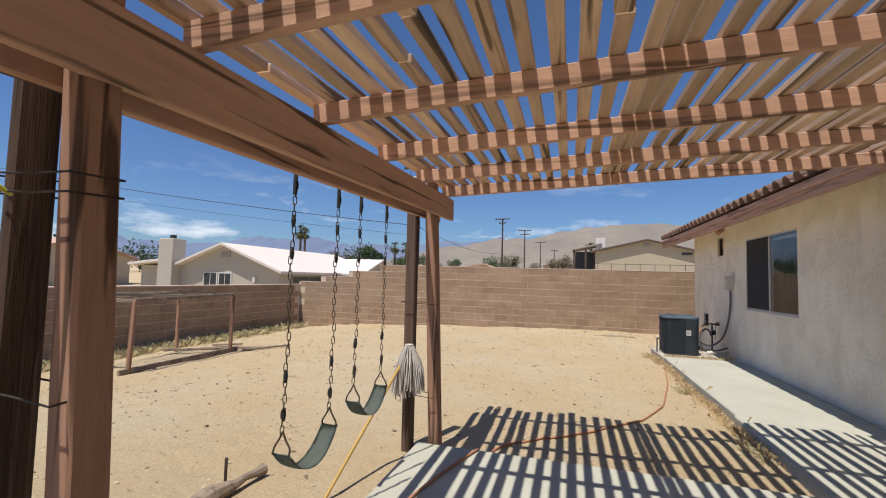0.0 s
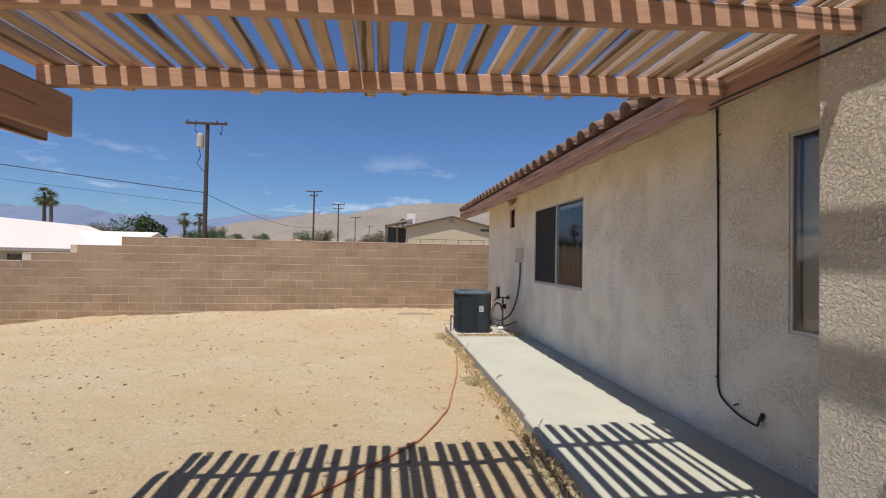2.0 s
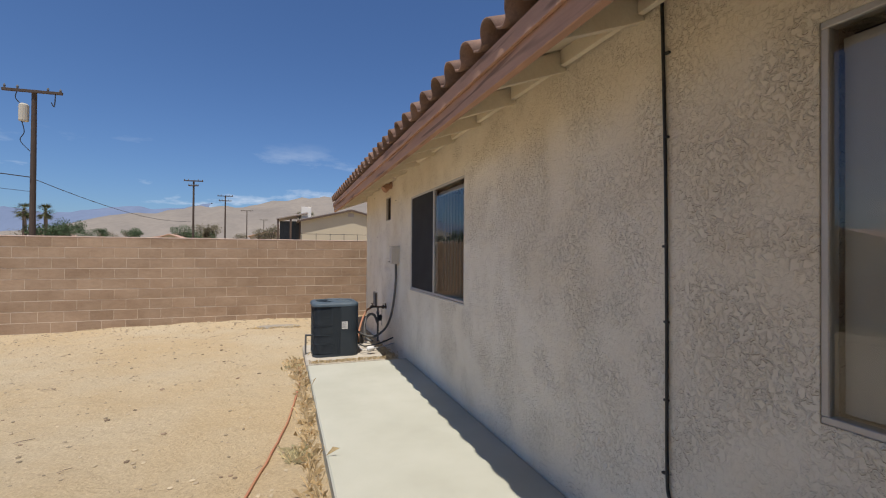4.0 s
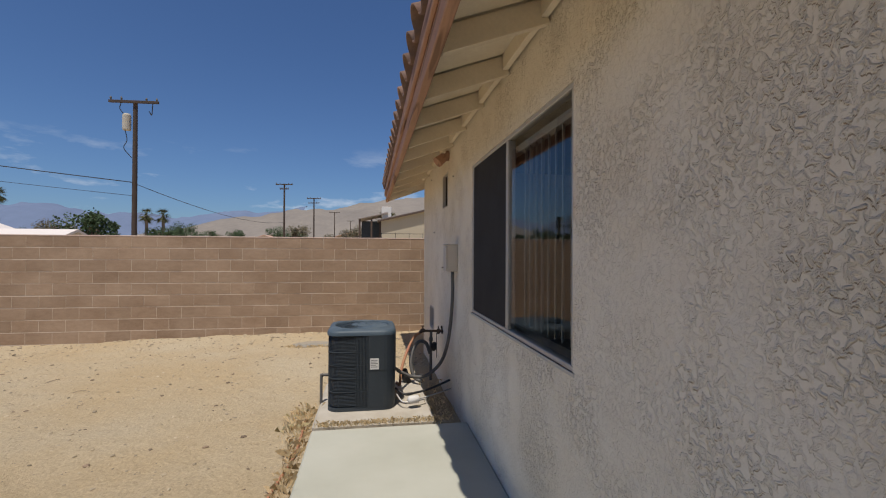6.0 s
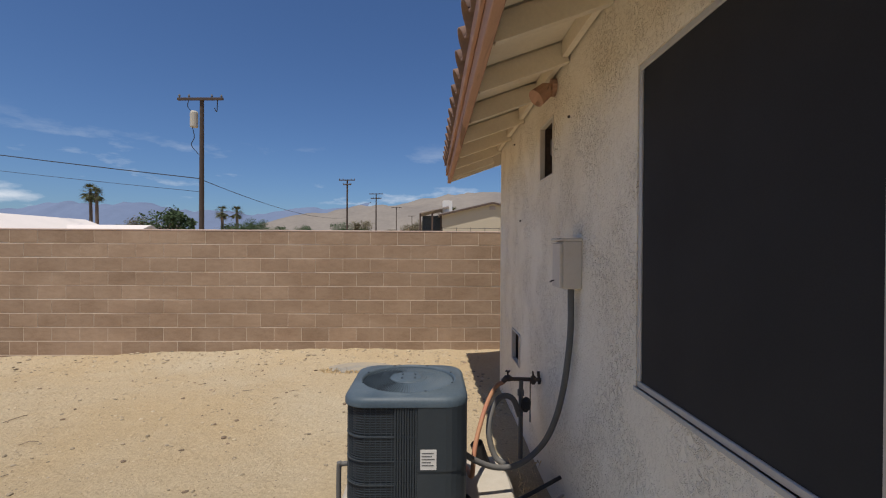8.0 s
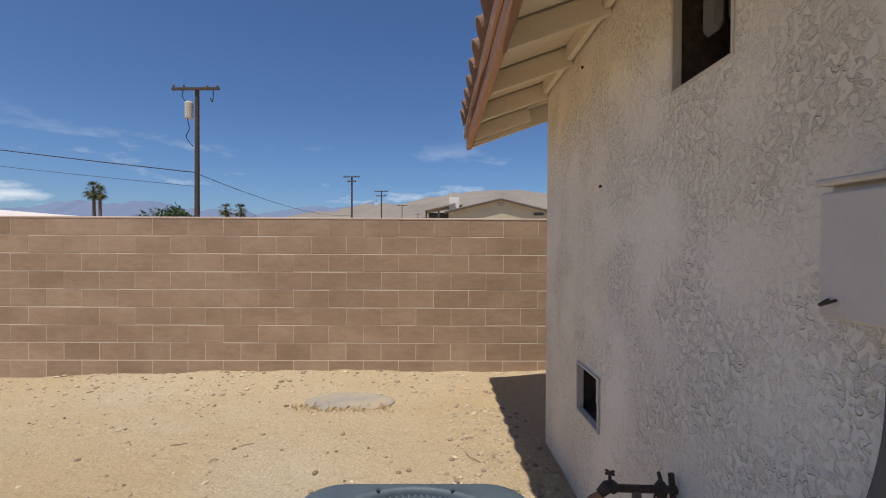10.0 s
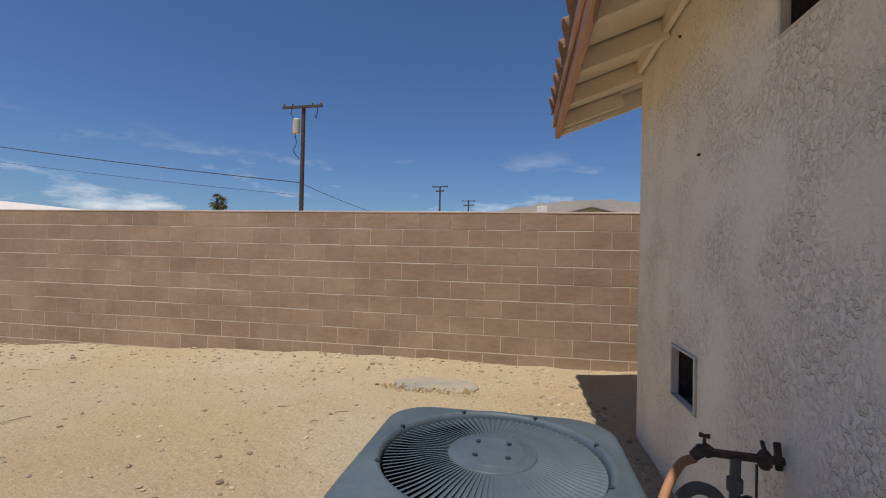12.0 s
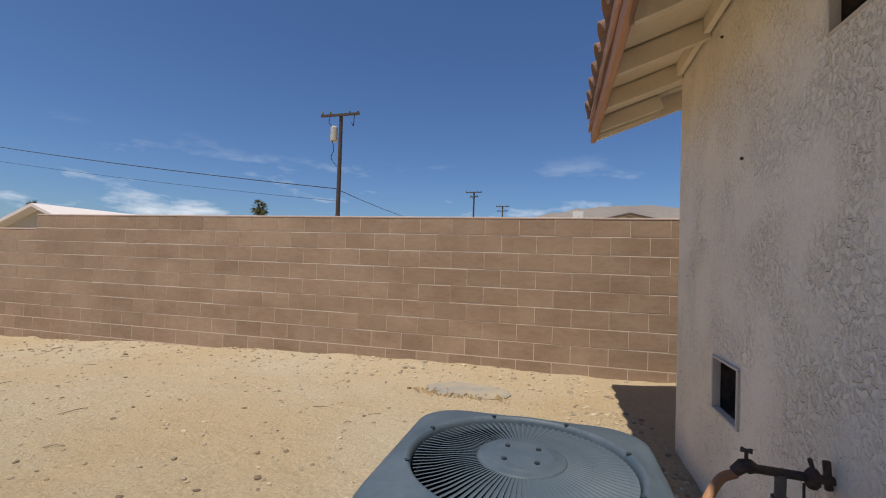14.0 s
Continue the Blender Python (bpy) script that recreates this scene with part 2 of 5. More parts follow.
M["hose"] = material("orange_hose", (0.36, 0.19, 0.10), 0.7, 0, 0.1, 8, 60, 0.05, 0.002, (0.38, 0.15, 0.10), 0.8)
M["conduit"] = material("grey_conduit", (0.13, 0.125, 0.12), 0.7, 0, 0.1, 10, 80, 0.1, 0.002, spec=0.3)
M["straw"] = material("dry_grass", (0.58, 0.44, 0.25), 0.9, 0, 0.2, 20, 90, 0.0, island=0.35)
M["weed"] = material("dusty_weed", (0.54, 0.47, 0.27), 0.9, 0, 0.2, 20, 90, 0.0, island=0.35)


def glass_material(name, rough=0.0, tint_c=(0.8, 0.85, 0.85), mixf=0.12):
    m = bpy.data.materials.new(name)
    m.use_nodes = True
    n, l = m.node_tree.nodes, m.node_tree.links
    n.remove(n["Principled BSDF"])
    tr, gl = n.new("ShaderNodeBsdfTransparent"), n.new("ShaderNodeBsdfGlossy")
    tr.inputs[0].default_value = (*tint_c, 1)
    gl.inputs["Roughness"].default_value = rough
    fr = n.new("ShaderNodeFresnel")
    fr.inputs[0].default_value = 1.5
    ad = n.new("ShaderNodeMath")
    ad.operation, ad.inputs[1].default_value = "ADD", mixf
    ad.use_clamp = True
    mx = n.new("ShaderNodeMixShader")
    l.new(fr.outputs[0], ad.inputs[0])
    l.new(ad.outputs[0], mx.inputs[0])
    l.new(tr.outputs[0], mx.inputs[1])
    l.new(gl.outputs[0], mx.inputs[2])
    l.new(mx.outputs[0], n["Material Output"].inputs[0])
    return m


M["glass"] = glass_material("window_glass", 0.0, (0.88, 0.9, 0.9), 0.045)


def rough_ground(m, scale, dist):
    """Lumpy, trodden relief at hand size."""
    n, l = m.node_tree.nodes, m.node_tree.links
    t = n.new("ShaderNodeTexNoise")
    t.inputs["Scale"].default_value, t.inputs["Detail"].default_value, t.inputs["Roughness"].default_value = scale, 10, 0.74
    l.new(n["Texture Coordinate"].outputs["Object"], t.inputs["Vector"])
    bu = n.new("ShaderNodeBump")
    bu.inputs["Strength"].default_value, bu.inputs["Distance"].default_value = 1.0, dist
    l.new(t.outputs[0], bu.inputs["Height"])
    l.new(bu.outputs[0], n["Principled BSDF"].inputs["Normal"])
    # pale and dark grit
    g = n.new("ShaderNodeTexNoise")
    g.inputs["Scale"].default_value, g.inputs["Detail"].default_value = 70, 3
    l.new(n["Texture Coordinate"].outputs["Object"], g.inputs["Vector"])
    k = n.new("ShaderNodeMapRange")
    k.inputs[1].default_value, k.inputs[2].default_value, k.inputs[4].default_value = 0.66, 0.72, 0.5
    l.new(g.outputs[0], k.inputs[0])
    mx = n.new("ShaderNodeMix")
    mx.data_type = "RGBA"
    mx.inputs["B"].default_value = (0.20, 0.15, 0.10, 1)
    l.new(k.outputs[0], mx.inputs[0])
    l.new(n["Principled BSDF"].inputs["Base Color"].links[0].from_socket, mx.inputs["A"])
    l.new(mx.outputs["Result"], n["Principled BSDF"].inputs["Base Color"])


rough_ground(M["sand"], 5.0, 0.06)


# ---- mesh helpers ----
def mesh_of(bm, mat, name, smooth=False):
    me = bpy.data.meshes.new(name)
    bm.normal_update()
    bm.to_mesh(me)
    bm.free()
    if mat:
        me.materials.append(mat)
    if smooth:
        for p in me.polygons:
            p.use_smooth = True
    return me


def part(name, bm, mat, parent=None, label="", smooth=False):
    """One mesh object under a thing or a part."""
    ob = new(name, mesh_of(bm, mat, name, smooth))
    if parent:
        ob.parent = parent
    if label:
        ob["label"] = label
    return ob


def shared(name, me, parent, m):
    ob = new(name, me)
    ob.parent = parent
    ob.matrix_basis = m
    return ob


def thing(name, label, category, group="", kind="", at=None):
    ob = new(name)
    if at:
        ob.location = at
    return tagged(ob, label, category, group, kind)


def box(x0, x1, y0, y1, z0, z1, bevel=0.0, bm=None):
    bm = bm or bmesh.new()
    r = bmesh.ops.create_cube(bm, size=1.0)
    for v in r["verts"]:
        v.co = ((x0 + x1) / 2 + v.co.x * (x1 - x0), (y0 + y1) / 2 + v.co.y * (y1 - y0), (z0 + z1) / 2 + v.co.z * (z1 - z0))
    if bevel:
        es = list({e for v in r["verts"] for e in v.link_edges})
        bmesh.ops.bevel(bm, geom=es, offset=bevel, segments=1, affect="EDGES")
    return bm


def bar(p, q, w, h, bevel=0.003, bm=None, roll=0.0):
    """A square timber from p to q, w wide and h high."""
    p, q = Vector(p), Vector(q)
    d = q - p
    one = box(-w / 2, w / 2, -h / 2, h / 2, 0, d.length, bevel)
    up = d.normalized()
    side = up.cross(Vector((0, 0, 1)))
    if side.length < 0.02:
        side = Vector((1, 0, 0))
    side.normalize()
    third = up.cross(side)
    m = Matrix((side, -third, up)).transposed().to_4x4()
    one.transform(Matrix.Translation(p) @ m @ Matrix.Rotation(roll, 4, "Z"))
    if bm is None:
        return one
    me = bpy.data.meshes.new("tmp")
    one.to_mesh(me)
    one.free()
    bm.from_mesh(me)
    bpy.data.meshes.remove(me)
    return bm


def tube(points, r, seg=8, bm=None, closed=False, cap=True, radii=None):
    """A round tube along points."""
    bm = bm or bmesh.new()
    pts = [Vector(p) for p in points]
    rings = []
    n = len(pts)
    prev = None
    for i, p in enumerate(pts):
        if closed:
            d = pts[(i + 1) % n] - pts[i - 1]
        else:
            d = pts[min(i + 1, n - 1)] - pts[max(i - 1, 0)]
        d.normalize()
        a = prev - d * prev.dot(d) if prev else d.orthogonal()
        if a.length < 1e-4:
            a = d.orthogonal()
        a.normalize()
        prev = a
        b = d.cross(a)
        rr = radii[i] if radii else r
        rings.append([bm.verts.new(p + rr * (math.cos(2 * math.pi * k / seg) * a + math.sin(2 * math.pi * k / seg) * b)) for k in range(seg)])
    for i in range(n if closed else n - 1):
        ra, rb = rings[i], rings[(i + 1) % n]
        for k in range(seg):
            bm.faces.new((ra[k], ra[(k + 1) % seg], rb[(k + 1) % seg], rb[k]))
    if cap and not closed:
        bm.faces.new(rings[0][::-1])
        bm.faces.new(rings[-1])
    return bm


def smooth_path(points, steps=8):
    """Catmull-Rom through the points."""
    p = [Vector(q) for q in points]
    p = [2 * p[0] - p[1]] + p + [2 * p[-1] - p[-2]]
    out = []
    for i in range(1, len(p) - 2):
        for s in range(steps):
            t = s / steps
            out.append(0.5 * (2 * p[i] + (p[i + 1] - p[i - 1]) * t + (2 * p[i - 1] - 5 * p[i] + 4 * p[i + 1] - p[i + 2]) * t * t + (3 * p[i] - p[i - 1] - 3 * p[i + 1] + p[i + 2]) * t ** 3))
    out.append(p[-2])
    return out


# ---- ground ----
def ground_z(x, y):
    """Height of the yard and of the land round it."""
    z = -0.115 - 0.0041 * max(1.5 - x, 0) ** 2 if x > -9.6 else -0.63
    z -= 0.05 * min(max((y - 9) / 5, 0), 1) * (1 if x > -6 else 0.2)
    if y > 14.2:
        z = -0.5 + max(y - 22, 0) * 0.045 if y < 120 else 3.9 + (y - 120) * 0.012
    elif x < -9.6:
        z = -0.7
    near = min(1.0, max(0.0, (16 - abs(x)) / 3)) * (1 if y < 14 else 0)
    if near:
        z += near * (0.028 * noise.noise((x * 0.55, y * 0.55, 3.1)) + 0.020 * noise.noise((x * 1.9, y * 1.9, 7.7)) + 0.015 * noise.noise((x * 4.3, y * 4.3, 1.7)) + 0.006 * noise.noise((x * 8.1, y * 8.1, 4.2)))
        z += 0.07 * max(0, 1 - abs(y - 13.9) / 0.7) * (0.6 + 0.4 * noise.noise((x * 1.3, 0, 5))) * (x > -8)
    return z


def spread(lo, hi, step, far_lo, far_hi):
    a = list(np.arange(lo, hi + 1e-6, step))
    s, v = step, lo
    left = []
    while v > far_lo:
        s *= 1.25
        v -= s
        left.append(v)
    s, v = step, hi
    right = []
    while v < far_hi:
        s *= 1.25
        v += s
        right.append(v)
    return left[::-1] + a + right


gx, gy = spread(-9.6, 3.4, 0.08, -4000, 4000), spread(-1.0, 14.2, 0.08, -4000, 4000)
verts = [(x, y, ground_z(x, y)) for y in gy for x in gx]
nx = len(gx)
faces = [(j * nx + i, j * nx + i + 1, (j + 1) * nx + i + 1, (j + 1) * nx + i) for j in range(len(gy) - 1) for i in range(nx - 1)]
gme = bpy.data.meshes.new("ground")
gme.from_pydata(verts, [], faces)
for p in gme.polygons:
    p.use_smooth = True
gme.materials.append(M["sand"])
ground = tagged(new("ground", gme), "pale tan desert sand yard with small stones", "ground", kind="structure")

# ---- concrete ----
pv = part("pavement_walk", box(1.75, 3.04, 5.205, 8.92, -0.35, -0.015, 0.012), M["concrete"])
tagged(pv, "pale greenish grey concrete walkway along the house", "walkway", kind="structure")
pv = part("pavement_walk_near", box(1.72, 3.04, 1.0, 5.195, -0.35, -0.012, 0.012), M["concrete"])
tagged(pv, "pale grey concrete walkway striped by lattice shadow", "walkway", kind="structure")
pv = part("pavement_patio", box(-1.16, 1.715, -5.0, 3.42, -0.45, -0.045, 0.012), M["concrete"])
tagged(pv, "grey concrete patio slab under the pergola", "patio", kind="structure")
pv = part("pavement_pad", box(1.74, 2.78, 9.02, 10.25, -0.30, -0.018, 0.02), M["pad"])
tagged(pv, "sandy concrete pad under the air conditioner", "pad", kind="structure")

# ---- house wall ----
WX = 3.04


def wall_with_openings(name, x0, x1, y0, y1, z0, z1, holes, mat):
    """A wall along y, faces at x0 and x1, with openings (ya, yb, za, zb) that go right through."""
    ys = sorted({y0, y1, *[h[0] for h in holes], *[h[1] for h in holes]})
    zs = sorted({z0, z1, *[h[2] for h in holes], *[h[3] for h in holes]})
    bm = bmesh.new()

    def solid(i, j):
        if not (0 <= i < len(ys) - 1 and 0 <= j < len(zs) - 1):
            return False
        cy, cz = (ys[i] + ys[i + 1]) / 2, (zs[j] + zs[j + 1]) / 2
        return not any(a < cy < b and c < cz < d for a, b, c, d in holes)

    def quad(*ps):
        bm.faces.new([bm.verts.new(p) for p in ps])
    for i in range(len(ys) - 1):
        for j in range(len(zs) - 1):
            if not solid(i, j):
                continue
            a, b, c, d = ys[i], ys[i + 1], zs[j], zs[j + 1]
            quad((x0, b, c), (x0, a, c), (x0, a, d), (x0, b, d))
            quad((x1, a, c), (x1, b, c), (x1, b, d), (x1, a, d))
            if not solid(i - 1, j):
                quad((x0, a, c), (x1, a, c), (x1, a, d), (x0, a, d))
            if not solid(i + 1, j):
                quad((x1, b, c), (x0, b, c), (x0, b, d), (x1, b, d))
            if not solid(i, j - 1):
                quad((x0, b, c), (x1, b, c), (x1, a, c), (x0, a, c))
            if not solid(i, j + 1):
                quad((x0, a, d), (x1, a, d), (x1, b, d), (x0, b, d))
    bmesh.ops.remove_doubles(bm, verts=bm.verts, dist=1e-4)
    return part(name, bm, mat)


W1 = (6.92, 8.77, 0.94, 2.15)
W2 = (3.02, 4.0, 0.89, 2.15)
VENT = (9.93, 10.27, 1.93, 2.31)
HOLE = (10.94, 11.30, 0.41, 0.70)
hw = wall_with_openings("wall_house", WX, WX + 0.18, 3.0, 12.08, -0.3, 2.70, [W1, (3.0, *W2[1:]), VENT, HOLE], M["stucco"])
tagged(hw, "cream stucco house wall stained with dust", "wall", kind="structure")
# rear end, inner partitions and floor that close the house
tagged(part("wall_house_end", box(WX, 9.0, 11.90, 12.078, -0.3, 2.75), M["stucco"]), "cream stucco end wall of the house", "wall", kind="structure").location = (0.18, 0, 0)
tagged(part("wall_house_inner", box(6.0, 6.1, -6.0, 11.9, -0.3, 2.7), M["dark_room"]), "dim inner wall of the house", "wall", kind="structure")
tagged(part("floor_house", box(3.22, 6.0, -6.0, 11.9, -0.3, 0.05), M["dark_room"]), "dim floor inside the house", "floor", kind="structure")
tagged(part("ceiling_house", box(3.22, 6.0, -6.0, 11.9, 2.68, 2.74), M["dark_room"]), "dim ceiling inside the house", "ceiling", kind="structure")
# projecting wall beside the patio, with rounded stucco corner
bm = box(2.43, 3.30, -6.0, 3.28, -0.3, 2.68)
es = [e for e in bm.edges if all(abs(v.co.y - 3.28) < 1e-4 and abs(v.co.x - 2.43) < 1e-4 for v in e.verts)]
bmesh.ops.bevel(bm, geom=es, offset=0.03, segments=4, affect="EDGES")
tagged(part("wall_patio", bm, M["stucco_rough"]), "rough cream stucco wall banded by sunlight", "wall", kind="structure")

# ---- eave and roof ----
roof = thing("roof", "red clay tile roof with painted wooden eave", "roof", kind="structure")
part("fascia", box(2.465, 2.51, 3.92, 12.86, 2.28, 2.44, 0.004), M["fascia"], roof, "weathered red-brown fascia board")
part("fascia", box(2.443, 2.463, 3.92, 12.86, 2.38, 2.47, 0.003), M["fascia"], roof, "weathered red-brown edge strip")
SL = 0.36
RAFTERS = [7.79 + 0.61 * k for k in range(-6, 9) if 7.79 + 0.61 * k < 12.7] + [12.82]


def slope_panel(y0, y1, x0, x1, lift, th):
    """A thin panel lying on the roof slope."""
    bm = bmesh.new()
    ps = [(x, y, 2.432 + (x - 2.465) * SL + lift + dz) for dz in (0, th) for x in (x0, x1) for y in (y0, y1)]
    vs = [bm.verts.new(p) for p in ps]
    for f in ((0, 1, 3, 2), (4, 6, 7, 5), (0, 4, 5, 1), (2, 3, 7, 6), (0, 2, 6, 4), (1, 5, 7, 3)):
        bm.faces.new([vs[i] for i in f])
    return bm


M["felt"] = material("roof_felt", (0.05, 0.042, 0.036), 0.95, 0, 0.15, 4, 40, 0.1, 0.003)
part("underlayment", slope_panel(-6, 12.86, 2.465, 6.2, 0.022, 0.008), M["felt"], roof, "dark roofing felt")
edges = [3.95] + RAFTERS
for a, b in zip(edges, edges[1:]):
    part("sheathing_board", slope_panel(a - 0.012, b - 0.037, 2.512, 3.22, 0.002, 0.014), M["soffit"], roof, "cream painted soffit board")
part("sheathing", slope_panel(-6, 12.86, 3.22, 6.2, 0.002, 0.014), M["soffit"], roof)
bm = box(6.2, 12.0, -6, 12.86, 2.445 + 3.7 * SL - 0.02, 2.445 + 3.7 * SL)
part("ridge_deck", bm, M["tile_run"], roof)
tail = mesh_of(bar((2.511, 0, 2.384), (3.02, 0, 2.384 + 0.509 * SL), 0.042, 0.12, 0.003), M["soffit"], "rafter_tail")
for y in RAFTERS:
    shared("rafter_tail", tail, roof, pose(0, y, 0))
blk = mesh_of(box(3.0, 3.035, 0.025, 0.585, 2.53, 2.665, 0.002), M["soffit"], "blocking")
for k in range(-6, 7):
    shared("blocking_board", blk, roof, pose(-0.01, 7.79 + 0.61 * k, 0.0))


def tile_bm(w=0.27, L=0.42, r=0.085, th=0.014):
    """An S-shaped clay tile: barrel and pan, along +x uphill."""
    prof = []
    for i in range(9):
        a = math.pi * i / 8
        prof.append((-r * math.cos(a), 0.02 + r * 0.95 * math.sin(a)))
    for i in range(1, 5):
        a = math.pi * i / 4
        prof.append((r + (w - 2 * r) * i / 4, 0.02 - 0.018 * math.sin(a)))
    bm = bmesh.new()
    rows = []
    for x in (0, L):
        lift = 0.018 if x == 0 else 0
        rows.append(([bm.verts.new((x, y, z + th + lift)) for y, z in prof], [bm.verts.new((x, y, z + lift)) for y, z in prof]))
    (ta, ba), (tb, bb) = rows
    for i in range(len(prof) - 1):
        bm.faces.new((ta[i], tb[i], tb[i + 1], ta[i + 1]))
        bm.faces.new((ba[i], ba[i + 1], bb[i + 1], bb[i]))
        bm.faces.new((ta[i], ta[i + 1], ba[i + 1], ba[i]))
    return bm


tile_me = mesh_of(tile_bm(), M["tile"], "roof_tile", True)
slope = Matrix.Rotation(-math.atan(SL), 4, "Y")
rt = random.Random(4)
for row in range(6):
    for k in range(33):
        y = 4.05 + 0.27 * k
        x = 2.44 + row * 0.34
        shared("roof_tile", tile_me, roof, Matrix.Translation((x, y + rt.uniform(-.008, .008), 2.468 + (x - 2.5) * SL + 0.03 + rt.uniform(0, .006))) @ slope @ Matrix.Rotation(rt.uniform(-.02, .02), 4, "Z"))

# ---- pergola ----
pergola = thing("pergola", "weathered brown timber pergola with lattice roof", "pergola", kind="structure")
RAF = [3.83 - 0.735 * k for k in range(10)]
RL, RR = -1.12, 2.43


def raf_z(x, y=3.83):
    return 2.135 + (x + 1.05) * 0.052 + 0.027 * (y - 3.83) * (2.43 - x) / 3.55


rp = random.Random(11)
for y in RAF:
    part("rafter", bar((RL, y, raf_z(RL, y) + 0.01), (RR, y, raf_z(RR, y) + 0.01), 0.042, 0.095, 0.004), M["wood"], pergola)
part("ledger", box(2.435, 2.475, -5.5, 3.98, 2.25, 2.40, 0.004), M["wood_y"], pergola, "reddish ledger board on the eave")
part("fascia_board", box(2.477, 2.53, -5.5, 3.915, 2.28, 2.46, 0.004), M["fascia"], pergola)
part("beam", bar((-1.051, -3.3, 1.78), (-1.051, 3.93, 1.982), 0.042, 0.20, 0.006), M["wood_y"], pergola, "thick knotty beam")
part("beam", bar((-1.201, -3.2, 1.77), (-1.201, 3.99, 1.972), 0.042, 0.20, 0.006), M["wood_y"], pergola)
x = -1.13
i = 0
while x < 2.15:
    w = rp.choice((0.058, 0.06, 0.062, 0.066))
    seg = [(4.14 + rp.uniform(-.04, .06), 0.9 + rp.uniform(-.5, .5))]
    seg.append((seg[0][1] - 0.01, -3.2 + rp.uniform(-.1, .1)))
    for a, b in seg:
        o = part("slat", bar((x, b, raf_z(x, b) + 0.08 + rp.uniform(0, .003)), (x + rp.uniform(-.012, .012), a, raf_z(x, a) + 0.08 + rp.uniform(0, .004)), w, 0.038, 0.003), M["slat"], pergola)
    i += 1
    x += 0.075 if i in (14, 15) else 0.113 + rp.uniform(-.008, .008)
for x, w in ((2.217, 0.034), (2.295, 0.036), (2.405, 0.045)):
    part("slat", bar((x, -3.2, raf_z(x, -3.2) + 0.08), (x, 4.12 + rp.uniform(-.04, .05), raf_z(x, 4.1) + 0.08), w, 0.030, 0.003), M["slat"], pergola, "narrow lath strip")
for y, dx in ((3.49, 0.02), (0.60, 0.046), (-2.3, 0.0)):
    part("post", bar((-1.05 + dx * 1.75, y - 0.01, -0.12), (-1.126, y + 0.01, 2.16), 0.092, 0.092, 0.008), M["post"], pergola)
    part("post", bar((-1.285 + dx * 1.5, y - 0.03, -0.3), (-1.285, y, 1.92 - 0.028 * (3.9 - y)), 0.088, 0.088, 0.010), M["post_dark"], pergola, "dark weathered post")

part("barge_board", bar((2.465, 12.838, 2.368), (6.2, 12.838, 2.368 + 3.735 * SL), 0.042, 0.17, 0.004), M["soffit"], roof, "cream painted barge board")

# ---- windows ----


def sheet(x, y0, y1, z0, z1):
    bm = bmesh.new()
    bm.faces.new([bm.verts.new(p) for p in ((x, y1, z0), (x, y0, z0), (x, y0, z1), (x, y1, z1))])
    return bm


def window(name, w, split, label, screen):
    y0, y1, z0, z1 = w
    win = thing(name, label, "window", kind="structure")
    f, x0, x1 = 0.024, WX + 0.004, WX + 0.055
    fr = bmesh.new()
    for a, b, c, d in ((y0, y1, z0, z0 + f), (y0, y1, z1 - f, z1), (y0, y0 + f, z0 + f, z1 - f), (y1 - f, y1, z0 + f, z1 - f), (split - 0.02, split - 0.004, z0 + f, z1 - f), (split + 0.004, split + 0.02, z0 + f, z1 - f)):
        box(x0, x1, a, b, c, d, 0.003, fr)
    part("window_frame", fr, M["alu"], win, "grey aluminium frame")
    box_ = part("pane", sheet(x0 + 0.014, y0 + f, split - 0.02, z0 + f, z1 - f), M["glass"], win)
    box_.visible_shadow = False
    p2 = part("pane", sheet(x0 + 0.014, split + 0.02, y1 - f, z0 + f, z1 - f), M["glass"], win)
    p2.visible_shadow = False
    if screen:
        part("insect_screen", box(x0 + 0.006, x0 + 0.010, split + 0.022, y1 - f - 0.004, z0 + f, z1 - f), M["screen"], win, "black mesh insect screen")
    sl = mesh_of(box(-0.042, 0.042, -0.0015, 0.0015, z0 + 0.06, z1 - 0.09), M["blind"], "blind_slat")
    rb = random.Random(7)
    y = y0 + 0.06
    if not screen:
        part("roller_shade", box(WX + 0.072, WX + 0.075, y0 + 0.03, y1 - 0.03, z0 + 0.03, z1 - 0.06), M["blind"], win, "drawn pale roller shade")
    while screen and y < split - 0.03:
        shared("blind_slat", sl, win, pose(WX + 0.105, y, 0, 0, 0, rb.uniform(57, 63)))
        y += 0.088
    part("blind_rail", box(WX + 0.08, WX + 0.13, y0 + 0.02, y1 - 0.02, z1 - 0.09, z1 - 0.045, 0.004), M["blind"], win, "pale blind head rail")
    return win


M["blind"] = material("blind_vinyl", (0.66, 0.63, 0.56), 0.7, 0, 0.04, 4, 60, 0.0)
M["screen"] = material("insect_screen", (0.025, 0.025, 0.027), 0.8, 0, 0.1, 3, 200, 0.1, 0.001)
window("window_1", W1, 7.84, "sliding window with vertical blinds and dark screen", True)
window("window_2", W2, 3.10, "sliding window with grey frame beside patio wall", False)
tagged(part("trim_sill", box(WX - 0.004, WX + 0.012, W1[0] - 0.015, W1[1] + 0.015, W1[2] - 0.018, W1[2], 0.002), M["alu"]), "thin metal sill flashing under the window", "sill", kind="structure")

# ---- things on the house wall ----


def loft_box(x0, x1, y0, y1, z0, z1):
    """A box open at the front, x0."""
    bm = box(x0, x1, y0, y1, z0, z1)
    bmesh.ops.delete(bm, geom=[f for f in bm.faces if all(abs(v.co.x - x0) < 1e-5 for v in f.verts)], context="FACES")
    return bm


